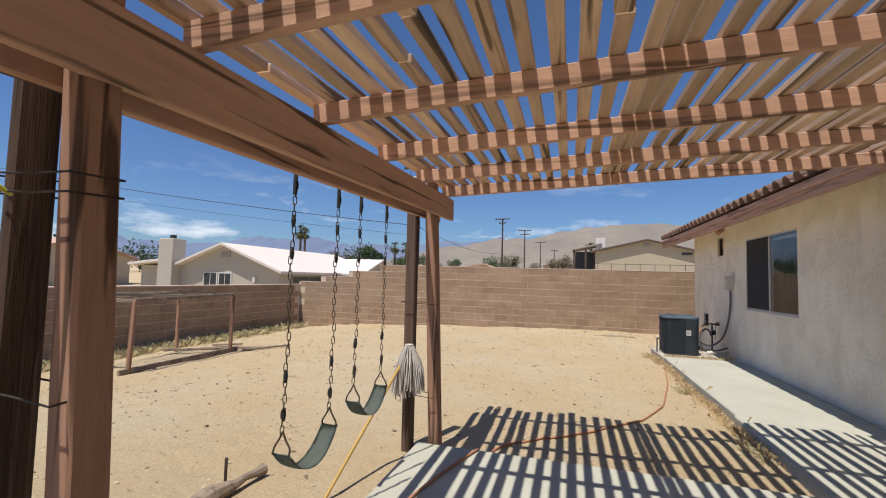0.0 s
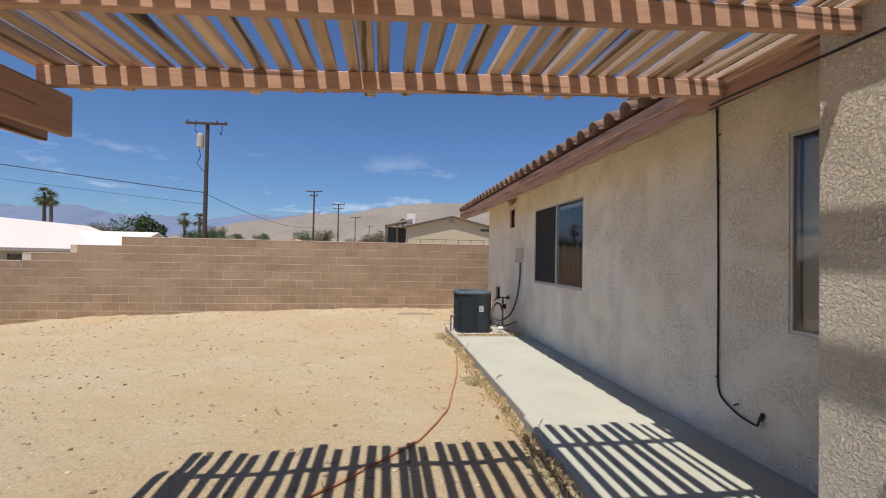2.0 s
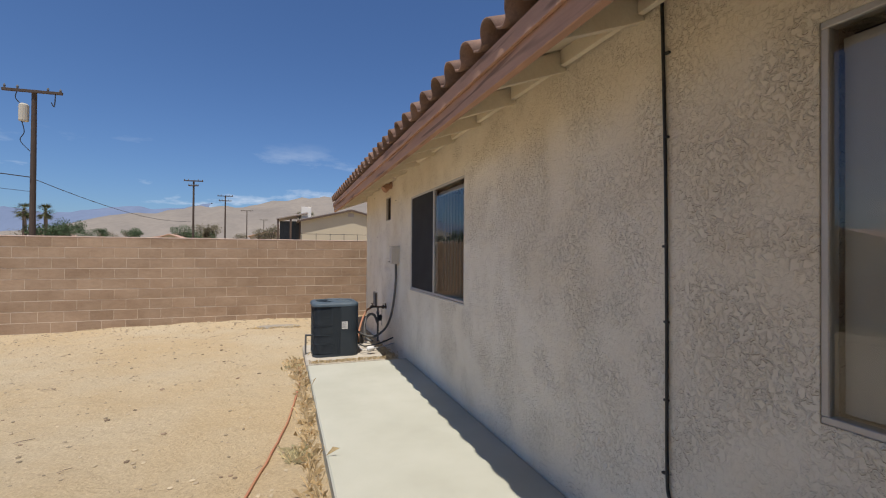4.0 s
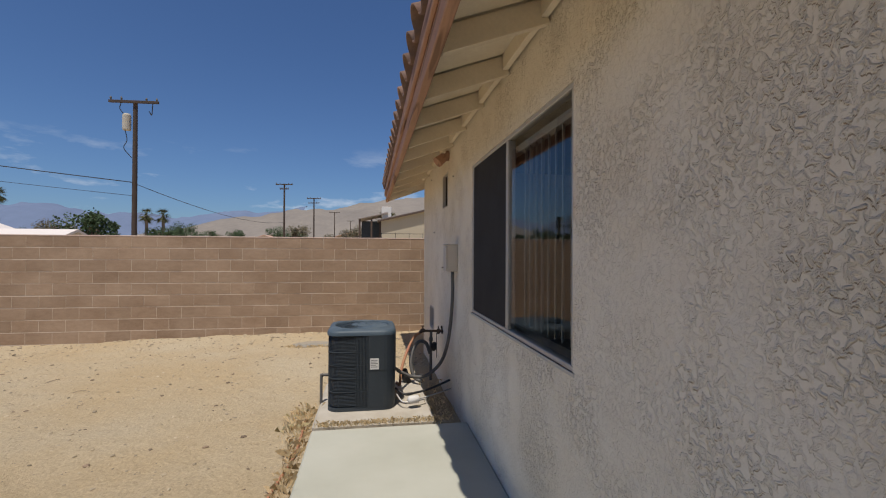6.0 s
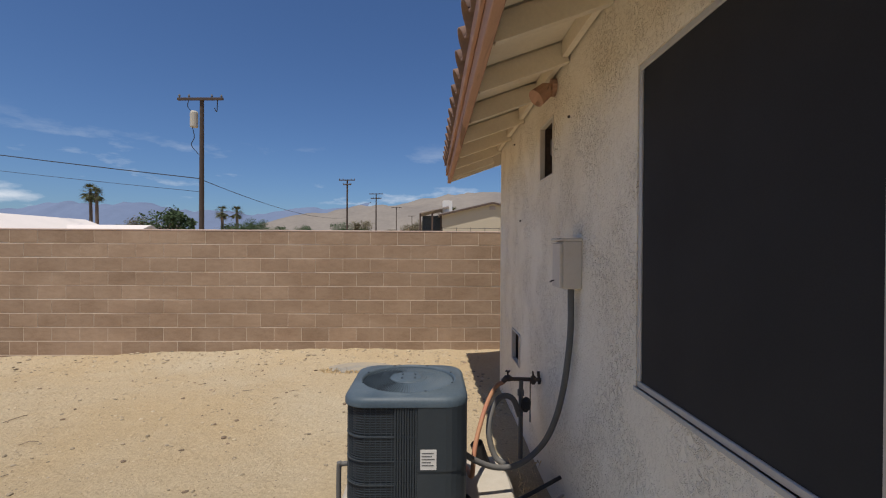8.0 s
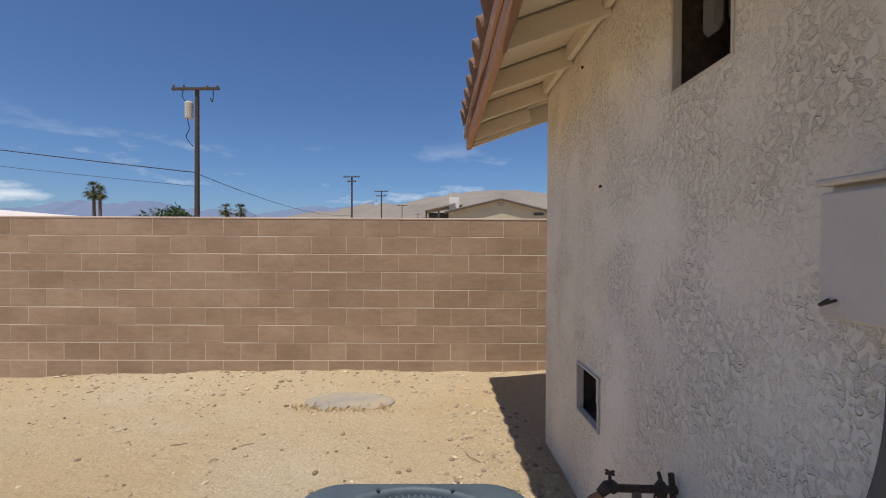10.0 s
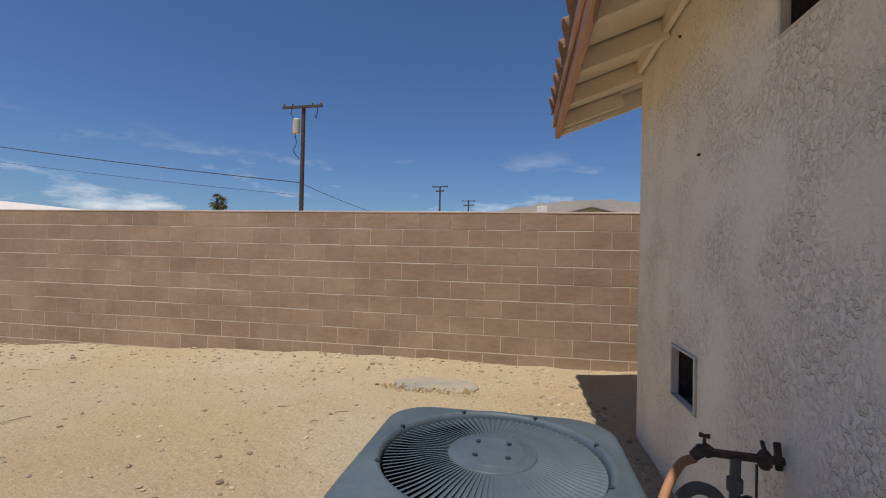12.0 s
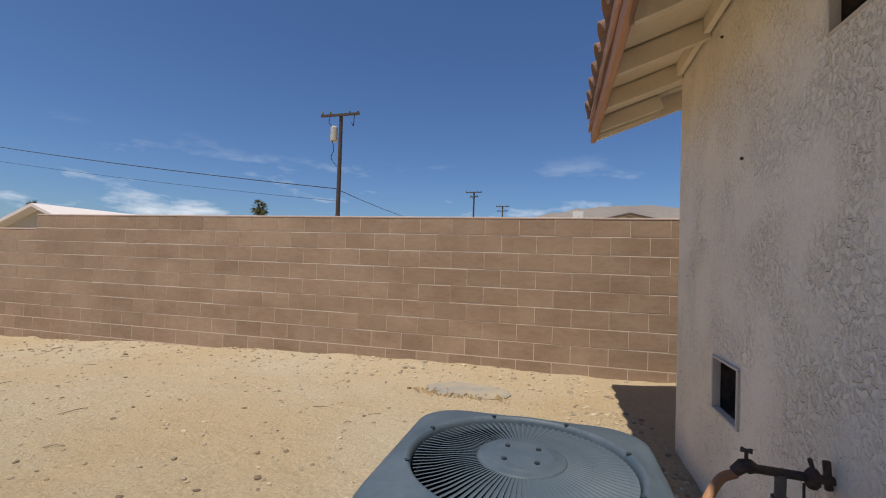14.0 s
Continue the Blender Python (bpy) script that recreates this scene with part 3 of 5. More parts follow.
eb = thing("electrical_box", "beige metal disconnect box on the stucco wall", "electrical box", at=(WX, 9.44, 1.248))
part("body", box(-0.10, 0.002, -0.065, 0.065, 0.0, 0.25, 0.005), M["box"], eb)
dr = part("door", box(-0.118, -0.101, -0.068, 0.068, 0.005, 0.238, 0.004), M["box"], eb, "pale hinged cover")
part("hood", box(-0.126, 0.0, -0.072, 0.072, 0.25, 0.263, 0.004), M["box"], eb)
part("latch", tube(smooth_path([(-0.118, 0.03, 0.04), (-0.135, 0.03, 0.035), (-0.135, 0.045, 0.03), (-0.118, 0.045, 0.04)]), 0.003, 6), M["rust"], dr, "small steel hasp")
cd = tagged(part("conduit", tube(smooth_path([(3.0, 9.43, 1.25), (3.005, 9.45, 1.0), (3.0, 9.54, 0.70), (2.985, 9.66, 0.46), (2.93, 9.74, 0.28), (2.80, 9.75, 0.165), (2.66, 9.72, 0.16), (2.53, 9.68, 0.22), (2.45, 9.66, 0.28)], 7), 0.017, 10), M["conduit"], smooth=True), "grey flexible electrical conduit hanging to the air conditioner", "conduit")
gasket = tagged(part("wall_cable", tube(smooth_path([(WX - 0.012, 4.61, 2.60), (WX - 0.01, 4.60, 2.2), (WX - 0.012, 4.585, 1.7), (WX - 0.01, 4.58, 1.1), (WX - 0.012, 4.575, 0.5), (WX - 0.012, 4.56, 0.36), (WX - 0.014, 4.50, 0.30), (WX - 0.014, 4.36, 0.245), (WX - 0.02, 4.22, 0.232), (WX - 0.035, 4.185, 0.26), (WX - 0.02, 4.185, 0.30)], 6), 0.0075, 7), M["black"], smooth=True), "black coaxial cable running down the stucco wall", "cable")
clip = mesh_of(box(-0.004, 0.012, -0.012, 0.012, -0.005, 0.005, 0.002), M["black"], "clip")
for z in (2.3, 1.93, 1.45, 1.12, 0.78, 0.46):
    shared("clip", clip, gasket, pose(WX - 0.014, 4.585 + 0.006 * math.sin(z * 5), z))
part("plug", tube([(WX - 0.022, 4.18, 0.275), (WX - 0.004, 4.18, 0.325)], 0.013, 8), M["black"], gasket)
part("loose_tie", tube([(WX - 0.012, 4.42, 0.30), (WX - 0.02, 4.37, 0.325)], 0.006, 6), M["black"], gasket)
cab2 = tagged(part("eave_cable", tube(smooth_path([(WX - 0.01, 4.61, 2.60), (2.9, 4.5, 2.56), (2.60, 4.15, 2.33), (2.42, 3.85, 2.26), (2.425, 3.0, 2.245), (2.425, 1.5, 2.25), (2.425, 0.0, 2.245)], 6), 0.007, 6), M["black"]), "black cable tacked below the eave", "cable")

vent = thing("wall_vent", "open wall vent with rusty broken cover inside", "vent", at=(WX, 10.10, 2.12))
fr = bmesh.new()
for a, b, c, d in ((-0.17, 0.17, -0.192, -0.18), (-0.17, 0.17, 0.178, 0.19), (-0.17, -0.158, -0.18, 0.178), (0.158, 0.17, -0.18, 0.178)):
    box(-0.006, 0.03, a, b, c, d, 0.002, fr)
part("frame", fr, M["box"], vent, "grey metal lining")
part("duct", loft_box(0.03, 0.5, -0.169, 0.169, -0.191, 0.189), M["rust"], vent, "rusty duct")
part("broken_cover", box(0.04, 0.075, -0.03, 0.07, -0.04, 0.10, 0.02), M["conduit"], vent, "dusty loose plastic cover")
part("debris", box(0.06, 0.12, -0.15, -0.02, -0.05, 0.17, 0.03), M["rust"], vent, "brown stuffing")
hole = thing("access_hole", "open utility box recess with bent metal lip", "utility box", at=(WX, 11.12, 0.555))
fr = bmesh.new()
for a, b, c, d in ((-0.18, 0.18, -0.145, -0.132), (-0.18, 0.18, 0.132, 0.145), (-0.18, -0.165, -0.132, 0.132), (0.165, 0.18, -0.132, 0.132)):
    box(-0.014, 0.03, a, b, c, d, 0.003, fr)
part("frame", fr, M["box"], hole, "grey galvanised lip")
part("recess", loft_box(0.03, 0.16, -0.179, 0.179, -0.144, 0.144), M["rust"], hole, "dark rusty recess")
part("inner_plate", box(0.06, 0.068, -0.12, 0.05, -0.06, 0.135, 0.003), M["box"], hole, "pale loose plate")
part("wire", tube(smooth_path([(0.11, -0.08, -0.02), (0.05, -0.06, -0.03), (0.02, -0.09, -0.10), (0.06, -0.12, -0.13)]), 0.008, 6), M["black"], hole)
fl = thing("flood_light", "reddish rusty lamp holder under the eave", "light", at=(WX, 9.90, 2.45))
part("plate", tube([(-0.0, 0, 0.02), (-0.03, 0, 0.02)], 0.055, 14), M["fascia"], fl)
part("shade", tube([(-0.03, 0, 0.02), (-0.06, -0.01, 0.0), (-0.13, -0.03, -0.06)], 0.04, 14, radii=[0.03, 0.05, 0.058]), M["fascia"], fl, "red-brown bell shade")

nail = mesh_of(tube([(0.0, 0, 0), (-0.012, 0, 0)], 0.007, 6), M["rust"], "nail")
for y, z in ((10.95, 1.69), (11.25, 2.42), (9.6, 2.2)):
    nl = tagged(new("nail", nail), "rusty nail head in the stucco", "nail", "nails in the wall")
    nl.location = (WX, y, z)

# tap and pipes
tap = thing("tap", "corroded brass garden tap on galvanised pipe", "tap", at=(WX, 10.21, 0.53))
part("pipe", tube([(0.0, 0, 0), (-0.22, 0, 0.008)], 0.014, 10), M["rust"], tap)
part("pipe", tube([(-0.14, 0, 0.0), (-0.142, 0, -0.10), (-0.142, 0, -0.55)], 0.016, 10), M["conduit"], tap, "grey upright pipe")
part("coupling", tube([(-0.142, 0, -0.07), (-0.142, 0, -0.11)], 0.024, 10), M["conduit"], tap)
part("valve_body", tube([(-0.21, 0, 0.008), (-0.225, 0, 0.012), (-0.245, 0, 0.012), (-0.27, 0.0, -0.012)], 0.02, 10, radii=[0.016, 0.024, 0.022, 0.017]), M["rust"], tap, "brown brass spout")
part("stem", tube([(-0.235, 0, 0.02), (-0.235, 0, 0.06)], 0.006, 8), M["rust"], tap)
hd = bmesh.new()
for a in (0.4, 0.4 + math.pi / 2):
    bar((-0.235 - 0.022 * math.cos(a), -0.022 * math.sin(a), 0.062), (-0.235 + 0.022 * math.cos(a), 0.022 * math.sin(a), 0.062), 0.011, 0.008, 0.003, hd)
part("handle", hd, M["rust"], tap, "small cross handle")
part("valve_body", tube([(-0.055, 0, -0.03), (-0.055, 0, -0.015), (-0.055, 0, 0.015), (-0.055, 0, 0.03)], 0.02, 8, radii=[0.012, 0.022, 0.022, 0.012]), M["rust"], tap)
part("lever", bar((-0.055, 0.0, 0.03), (-0.055, 0.02, 0.055), 0.012, 0.012, 0.003), M["rust"], tap)
part("wall_flange", bar((-0.012, 0, -0.03), (-0.02, 0.0, 0.06), 0.012, 0.02, 0.002), M["rust"], tap)
part("rod", tube([(-0.075, 0.005, -0.02), (-0.075, 0.005, -0.30)], 0.004, 6), M["black"], tap)
part("timer", tube([(-0.10, -0.01, -0.12), (-0.105, -0.01, -0.14), (-0.11, -0.01, -0.19), (-0.112, -0.01, -0.22)], 0.03, 10, radii=[0.012, 0.034, 0.036, 0.014]), M["black"], tap, "round black valve cap")
gh = tagged(part("garden_hose_piece", tube(smooth_path([(2.775, 10.21, 0.515), (2.72, 10.19, 0.49), (2.65, 10.12, 0.40), (2.58, 9.98, 0.28), (2.54, 9.88, 0.18), (2.52, 9.82, 0.06), (2.50, 9.98, 0.03)], 8), 0.015, 9), M["hose"], smooth=True), "orange garden hose hanging from the tap", "hose")
gl = tagged(part("insulated_pipe", tube(smooth_path([(2.89, 10.205, 0.28), (2.84, 10.2, 0.40), (2.76, 10.19, 0.42), (2.69, 10.16, 0.34), (2.66, 10.10, 0.20), (2.70, 10.06, 0.06), (2.78, 10.02, 0.02)], 8), 0.02, 9), M["conduit"], smooth=True), "grey insulated pipe looping down to the pad", "pipe")
rl = tagged(part("refrigerant_line", tube(smooth_path([(2.46, 9.50, 0.12), (2.55, 9.42, 0.08), (2.66, 9.48, 0.075), (2.80, 9.56, 0.08), (3.02, 9.66, 0.13)], 8), 0.011, 8), M["black"], smooth=True), "black insulated copper line to the wall", "pipe")
r2 = tagged(part("refrigerant_line", tube(smooth_path([(2.46, 9.45, 0.09), (2.52, 9.32, 0.045), (2.62, 9.33, 0.055), (2.78, 9.44, 0.05), (3.02, 9.60, 0.06)], 8), 0.007, 8), M["alu"], smooth=True), "thin bare copper line to the wall", "pipe")
fd = tagged(part("filter_drier", tube([(2.565, 9.31, 0.06), (2.58, 9.315, 0.06), (2.66, 9.34, 0.06), (2.675, 9.345, 0.06)], 0.04, 14, radii=[0.015, 0.036, 0.036, 0.015]), M["white"], smooth=True), "white filter canister lying on the pad", "filter")
pc = tagged(part("black_pipe_stub", tube([(2.64, 10.16, -0.05), (2.58, 10.13, 0.12)], 0.045, 12, cap=False), M["black"]), "short black corrugated drain pipe", "pipe")
ds = tagged(part("drain_pipe", tube(smooth_path([(1.85, 9.62, 0.24), (1.77, 9.60, 0.245), (1.755, 9.60, 0.22), (1.755, 9.60, -0.15)], 6), 0.014, 8), M["conduit"], smooth=True), "grey drain pipe beside the air conditioner", "pipe")

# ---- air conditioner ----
# darker than ac_paint: the top's extra sky light is put into the colours
M["ac_panel"] = material("ac_side_shade_paint", (0.024, 0.032, 0.04), 0.5, 0, 0.08, 5, 60, 0.04, 0.002, (0.034, 0.042, 0.05), 0.8, spec=0.4)
AC = (2.141, 9.615)
AH, AT = 0.312, 0.733


def rounded(h, r, n=6):
    if n == 11:  # evenly turned outline, for lofting into circles
        out = []
        for i in range(96):
            a = 2 * math.pi * i / 96
            c, s_ = abs(math.cos(a)), abs(math.sin(a))
            d = h / max(c, s_)
            q = h - r
            if d * c > q and d * s_ > q:
                bq = q * (c + s_)
                d = bq + math.sqrt(max(bq * bq - (2 * q * q - r * r), 0))
            out.append((d * math.cos(a), d * math.sin(a)))
        return out
    out = []
    for cx, cy, a0 in ((h - r, h - r, 0), (-(h - r), h - r, 90), (-(h - r), -(h - r), 180), (h - r, -(h - r), 270)):
        for i in range(n + 1):
            a = radians(a0 + 90 * i / n)
            out.append((cx + r * math.cos(a), cy + r * math.sin(a)))
    return out


def loft(rings, bm=None, close_top=True, close_bottom=True):
    bm = bm or bmesh.new()
    vs = [[bm.verts.new((*p, z)) for p in ring] for ring, z in rings]
    n = len(vs[0])
    for a, b in zip(vs, vs[1:]):
        for i in range(n):
            bm.faces.new((a[i], a[(i + 1) % n], b[(i + 1) % n], b[i]))
    if close_bottom:
        bm.faces.new(vs[0][::-1])
    if close_top:
        bm.faces.new(vs[-1])
    return bm


ac = thing("air_conditioner", "dark blue-grey outdoor air conditioner unit on concrete pad", "air conditioner", at=(AC[0], AC[1], -0.015))
part("base_pan", loft([(rounded(AH - 0.005, 0.11), 0.0), (rounded(AH - 0.005, 0.11), 0.03)]), M["ac_dark"], ac)
part("coil", loft([(rounded(AH - 0.035, 0.09), 0.03), (rounded(AH - 0.035, 0.09), AT - 0.05)]), M["black"], ac, "dark condenser coil")
# fine louvred guard round three sides: horizontal wires, and upright ribs
gd = bmesh.new()
k = 0
z = 0.05
ring = rounded(AH - 0.012, 0.11)
while z < AT - 0.06:
    pts = [(x, y, z) for x, y in ring]
    tube(pts, 0.0032, 4, gd, closed=True)
    z += 0.0125
part("louvre_guard", gd, M["ac_dark"], ac, "fine dark louvre wires")
rib = bmesh.new()
for a in np.arange(-AH + 0.11, AH - 0.10, 0.027):
    for sx, sy in ((a, -AH + 0.010), (a, AH - 0.010), (-AH + 0.010, a), (AH - 0.010, a)):
        box(sx - 0.0022, sx + 0.0022, sy - 0.0022, sy + 0.0022, 0.03, AT - 0.055, 0, rib)
part("rib_guard", rib, M["ac_dark"], ac)
for zz_ in (0.17, 0.29, 0.41, 0.53):
    part("guard_band", loft([(rounded(AH - 0.006, 0.11), zz_), (rounded(AH - 0.006, 0.11), zz_ + 0.006)]), M["ac_dark"], ac)
cp = [(0.06, -AH + 0.002)] + [(x, y) for x, y in rounded(AH - 0.002, 0.11)[21:] if y < 0] + [(AH - 0.002, -0.05), (AH - 0.03, -0.05), (0.06, -AH + 0.03)]
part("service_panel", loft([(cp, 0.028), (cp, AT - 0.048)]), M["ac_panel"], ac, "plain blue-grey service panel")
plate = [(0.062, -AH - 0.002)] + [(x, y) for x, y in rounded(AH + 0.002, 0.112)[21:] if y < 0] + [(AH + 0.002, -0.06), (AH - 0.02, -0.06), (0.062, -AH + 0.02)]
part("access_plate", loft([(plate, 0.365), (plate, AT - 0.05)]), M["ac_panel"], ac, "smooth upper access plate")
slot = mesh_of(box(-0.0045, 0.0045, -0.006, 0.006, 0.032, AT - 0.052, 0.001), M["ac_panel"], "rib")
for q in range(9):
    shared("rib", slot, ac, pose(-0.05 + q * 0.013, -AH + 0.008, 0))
lb = part("rating_label", box(0.075, 0.155, -AH - 0.004, -AH - 0.001, 0.375, 0.475), M["white"], ac, "white rating label")
for i, (w_, z_) in enumerate(((0.06, 0.455), (0.05, 0.44), (0.064, 0.425), (0.045, 0.41), (0.06, 0.395))):
    part("print_line", box(0.082, 0.082 + w_, -AH - 0.005, -AH - 0.0036, z_, z_ + 0.005), M["conduit"], lb)
# top pan: rim, shallow dish, fan guard of radial vanes, hub plate
T = AT
pan = bmesh.new()
ringo = rounded(AH, 0.12, 11)
n_ = len(ringo)


def ring_at(r):
    return [(r * x / math.hypot(x, y), r * y / math.hypot(x, y)) for x, y in ringo]


rings = [(rounded(AH + 0.004, 0.12, 11), T - 0.05), (rounded(AH + 0.004, 0.12, 11), T - 0.024), (rounded(AH - 0.008, 0.115, 11), T - 0.007), (rounded(AH - 0.024, 0.11, 11), T - 0.001), (ring_at(0.272), T + 0.003), (ring_at(0.266), T + 0.009), (ring_at(0.258), T + 0.007), (ring_at(0.253), T - 0.004), (ring_at(0.250), T - 0.03)]
loft(rings, pan, close_top=False, close_bottom=False)
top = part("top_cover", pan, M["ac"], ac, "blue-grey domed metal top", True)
vn = bmesh.new()
for ca, sa in ((1.0, 0.0),):
    q = []
    for r_, z_ in ((0.248, T - 0.006), (0.20, T - 0.003), (0.15, T + 0.004), (0.098, T + 0.008)):
        q.append((r_, z_))
    tw = 0.0040
    for (r0, z0), (r1, z1) in zip(q, q[1:]):
        w0, w1 = tw * (0.5 + r0 * 2.4), tw * (0.5 + r1 * 2.4)
        ps = []
        for rr, zz_, ww in ((r0, z0, w0), (r1, z1, w1)):
            for s in (-1, 1):
                for dz in (0, -0.014):
                    tx = 1.8 * dz
                    ps.append(vn.verts.new((rr * ca - (s * ww * 0.5 + tx) * sa, rr * sa + (s * ww * 0.5 + tx) * ca, zz_ + dz)))
        vn.faces.new((ps[0], ps[4], ps[6], ps[2]))
        vn.faces.new((ps[0], ps[1], ps[5], ps[4]))
        vn.faces.new((ps[2], ps[6], ps[7], ps[3]))
        vn.faces.new((ps[1], ps[3], ps[7], ps[5]))
vane = mesh_of(vn, M["ac"], "vane")
for i in range(92):
    shared("vane", vane, top, pose(0, 0, 0, 0, 0, 360 * i / 92))
hub = bmesh.new()
loft([(ring_at(0.102), T - 0.006), (ring_at(0.102), T + 0.007), (ring_at(0.097), T + 0.011), (ring_at(0.079), T + 0.009), (ring_at(0.075), T + 0.013), (ring_at(0.069), T + 0.014)], hub)
part("hub_plate", hub, M["ac"], top, "round motor plate", True)
bolt = mesh_of(tube([(0, 0, T + 0.013), (0, 0, T + 0.018)], 0.006, 8), M["ac_panel"], "bolt")
for sx in (-1, 1):
    for sy in (-1, 1):
        shared("bolt", bolt, top, pose(sx * 0.036, sy * 0.036, 0))
for i in range(8):
    a = radians(22 + 45 * i)
    shared("bolt", bolt, top, pose(0.261 * math.cos(a), 0.261 * math.sin(a), -0.007))
fan = bmesh.new()
for i in range(4):
    a = math.pi / 2 * i
    vsx = []
    for r_, da, dz in ((0.05, -0.3, 0.02), (0.22, -0.35, 0.03), (0.23, 0.25, -0.03), (0.05, 0.3, -0.02)):
        vsx.append(fan.verts.new((r_ * math.cos(a + da), r_ * math.sin(a + da), T - 0.10 + dz)))
    fan.faces.new(vsx)
bmesh.ops.solidify(fan, geom=fan.faces[:], thickness=0.004)
part("fan_blades", fan, M["alu"], ac, "grey metal fan blades")
part("shroud", loft([(ring_at(0.252), T - 0.16), (ring_at(0.252), T - 0.03)], close_top=False, close_bottom=False), M["black"], ac)

# ---- swings ----


def link_mesh(L=0.044, w=0.017, r=0.0026):
    pts = []
    for i in range(10):
        a = 2 * math.pi * i / 10
        pts.append((w / 2 * math.cos(a), 0, (L - w) / 2 * (1 if math.sin(a) > 0 else -1) * (abs(math.sin(a)) > 0.1) + w / 2 * math.sin(a)))
    return tube(pts, r, 5, closed=True)


M["chain"] = material("rusty_chain", (0.13, 0.095, 0.06), 0.6, 0.5, 0.2, 12, 90, 0.1, 0.001, (0.05, 0.045, 0.045), 0.9)
M["rubber"] = material("grey_green_rubber", (0.13, 0.165, 0.145), 0.75, 0, 0.12, 8, 60, 0.1, 0.002, (0.20, 0.22, 0.19), 0.8)
lm = mesh_of(link_mesh(), M["chain"], "link")


def swing(x0, y0, y1, top, low, label, grp):
    sw = thing("swing", label, "swing", grp, at=(x0, (y0 + y1) / 2, top))
    half = (y1 - y0) / 2
    for s in (-1, 1):
        yb = s * half
        ch = bmesh.new()
        n = int((top - low) / 0.037)
        for i in range(n):
            before = len(ch.verts)
            ch.from_mesh(lm)
            ch.verts.ensure_lookup_table()
            m = Matrix.Translation((0.004 * math.sin(i * 0.9), yb + 0.005 * math.sin(i * 0.35), -0.02 - i * 0.037)) @ Matrix.Rotation((i % 2) * math.pi / 2 + 0.5, 4, "Z")
            bmesh.ops.transform(ch, matrix=m, verts=ch.verts[before:])
        part("chain", ch, M["chain"], sw, "rusty steel chain", True)
        zb = low - top
        part("chain_sleeve", tube([(0, yb, -0.02), (0, yb, -0.14)], 0.011, 8), M["black"], sw, "black rubber sleeve")
        for zs in (-0.24, -0.40, zb + 0.30, zb + 0.12):
            part("chain_sleeve", tube([(0, yb, zs), (0, yb, zs - 0.03), (0, yb, zs - 0.06)], 0.011, 8, radii=[0.008, 0.012, 0.008]), M["black"], sw, "black rubber sleeve")
        for e in (-1, 1):
            part("hanger", tube(smooth_path([(0, yb, zb + 0.01), (e * 0.02, yb, zb - 0.03), (e * 0.042, yb, zb - 0.065), (e * 0.045, yb + s * 0.01, zb - 0.10)], 4), 0.005, 6), M["chain"], sw)
    # belt seat: a curved strap with thickness
    seat = bmesh.new()
    rows = []
    for i in range(17):
        u = -1 + i / 8
        y = u * (half + 0.012)
        z = low - top - 0.09 - 0.14 * (1 - abs(u) ** 2.2)
        hw_ = 0.052 + 0.006 * (1 - u * u)
        rows.append([seat.verts.new((hw_ * v_, y, z + 0.006 * v_ * v_)) for v_ in (-1, -0.5, 0, 0.5, 1)])
    for a, b in zip(rows, rows[1:]):
        for i in range(4):
            seat.faces.new((a[i], a[i + 1], b[i + 1], b[i]))
    bmesh.ops.solidify(seat, geom=seat.faces[:], thickness=0.007)
    part("seat", seat, M["rubber"], sw, "faded green-grey rubber belt seat", True)
    part("top_hook", tube([(0, -half, 0.07), (0, -half, -0.02)], 0.006, 6), M["chain"], sw)
    part("top_hook", tube([(0, half, 0.07), (0, half, -0.02)], 0.006, 6), M["chain"], sw)
    return sw


swing(-1.255, 1.69, 2.12, 1.86, 0.565, "swing with grey-green belt seat on rusty chains", "swings under the pergola")
swing(-1.25, 2.40, 2.82, 1.87, 0.63, "swing with green belt seat beside the mop", "swings under the pergola")


# ---- mop, wire, ribbon, stake, log ----
M["yarn"] = material("mop_yarn", (0.52, 0.48, 0.44), 0.95, 0, 0.2, 30, 150, 0.3, 0.003, (0.34, 0.31, 0.29), 0.8, island=0.25)
M["yellow"] = material("yellow_paint", (0.50, 0.33, 0.10), 0.6, 0, 0.12, 12, 60, 0.05, 0.002)
mop = thing("mop", "grey string mop with yellow handle leaning on post", "mop", at=(-1.29, 3.42, 0.755))
part("handle", tube([(0.05, -0.04, -0.04), (-0.22, -0.93, -0.965)], 0.012, 9), M["yellow"], mop, "yellow wooden handle")
yn = bmesh.new()
rm = random.Random(5)
for i in range(120):
    a, r_ = rm.uniform(0, 6.28), rm.uniform(0.0, 1.0) ** 0.5
    L = rm.uniform(0.30, 0.43)
    cx, cy = math.cos(a) * r_, math.sin(a) * r_
    pts = [(0.035 * cx, 0.035 * cy, 0.0), (0.062 * cx, 0.062 * cy, -0.05 - 0.02 * (1 - r_)), (0.115 * cx + rm.uniform(-.01, .01), 0.115 * cy + rm.uniform(-.01, .01), -L * 0.5), (0.135 * cx + rm.uniform(-.02, .02), 0.135 * cy + rm.uniform(-.02, .02), -L)]
    tube(smooth_path([(x + 0.06, y - 0.07, z) for x, y, z in pts], 3), 0.0055, 4, yn, cap=True)
tagged(part("yarn", yn, M["yarn"], mop, "dirty grey cotton strings"), kind="stuff")
part("clamp", tube([(0.06, -0.07, 0.01), (0.06, -0.07, -0.06)], 0.034, 10), M["yarn"], mop)
M["wire"] = material("tie_wire", (0.045, 0.035, 0.03), 0.6, 0.4, 0.1, 20, 90, 0)


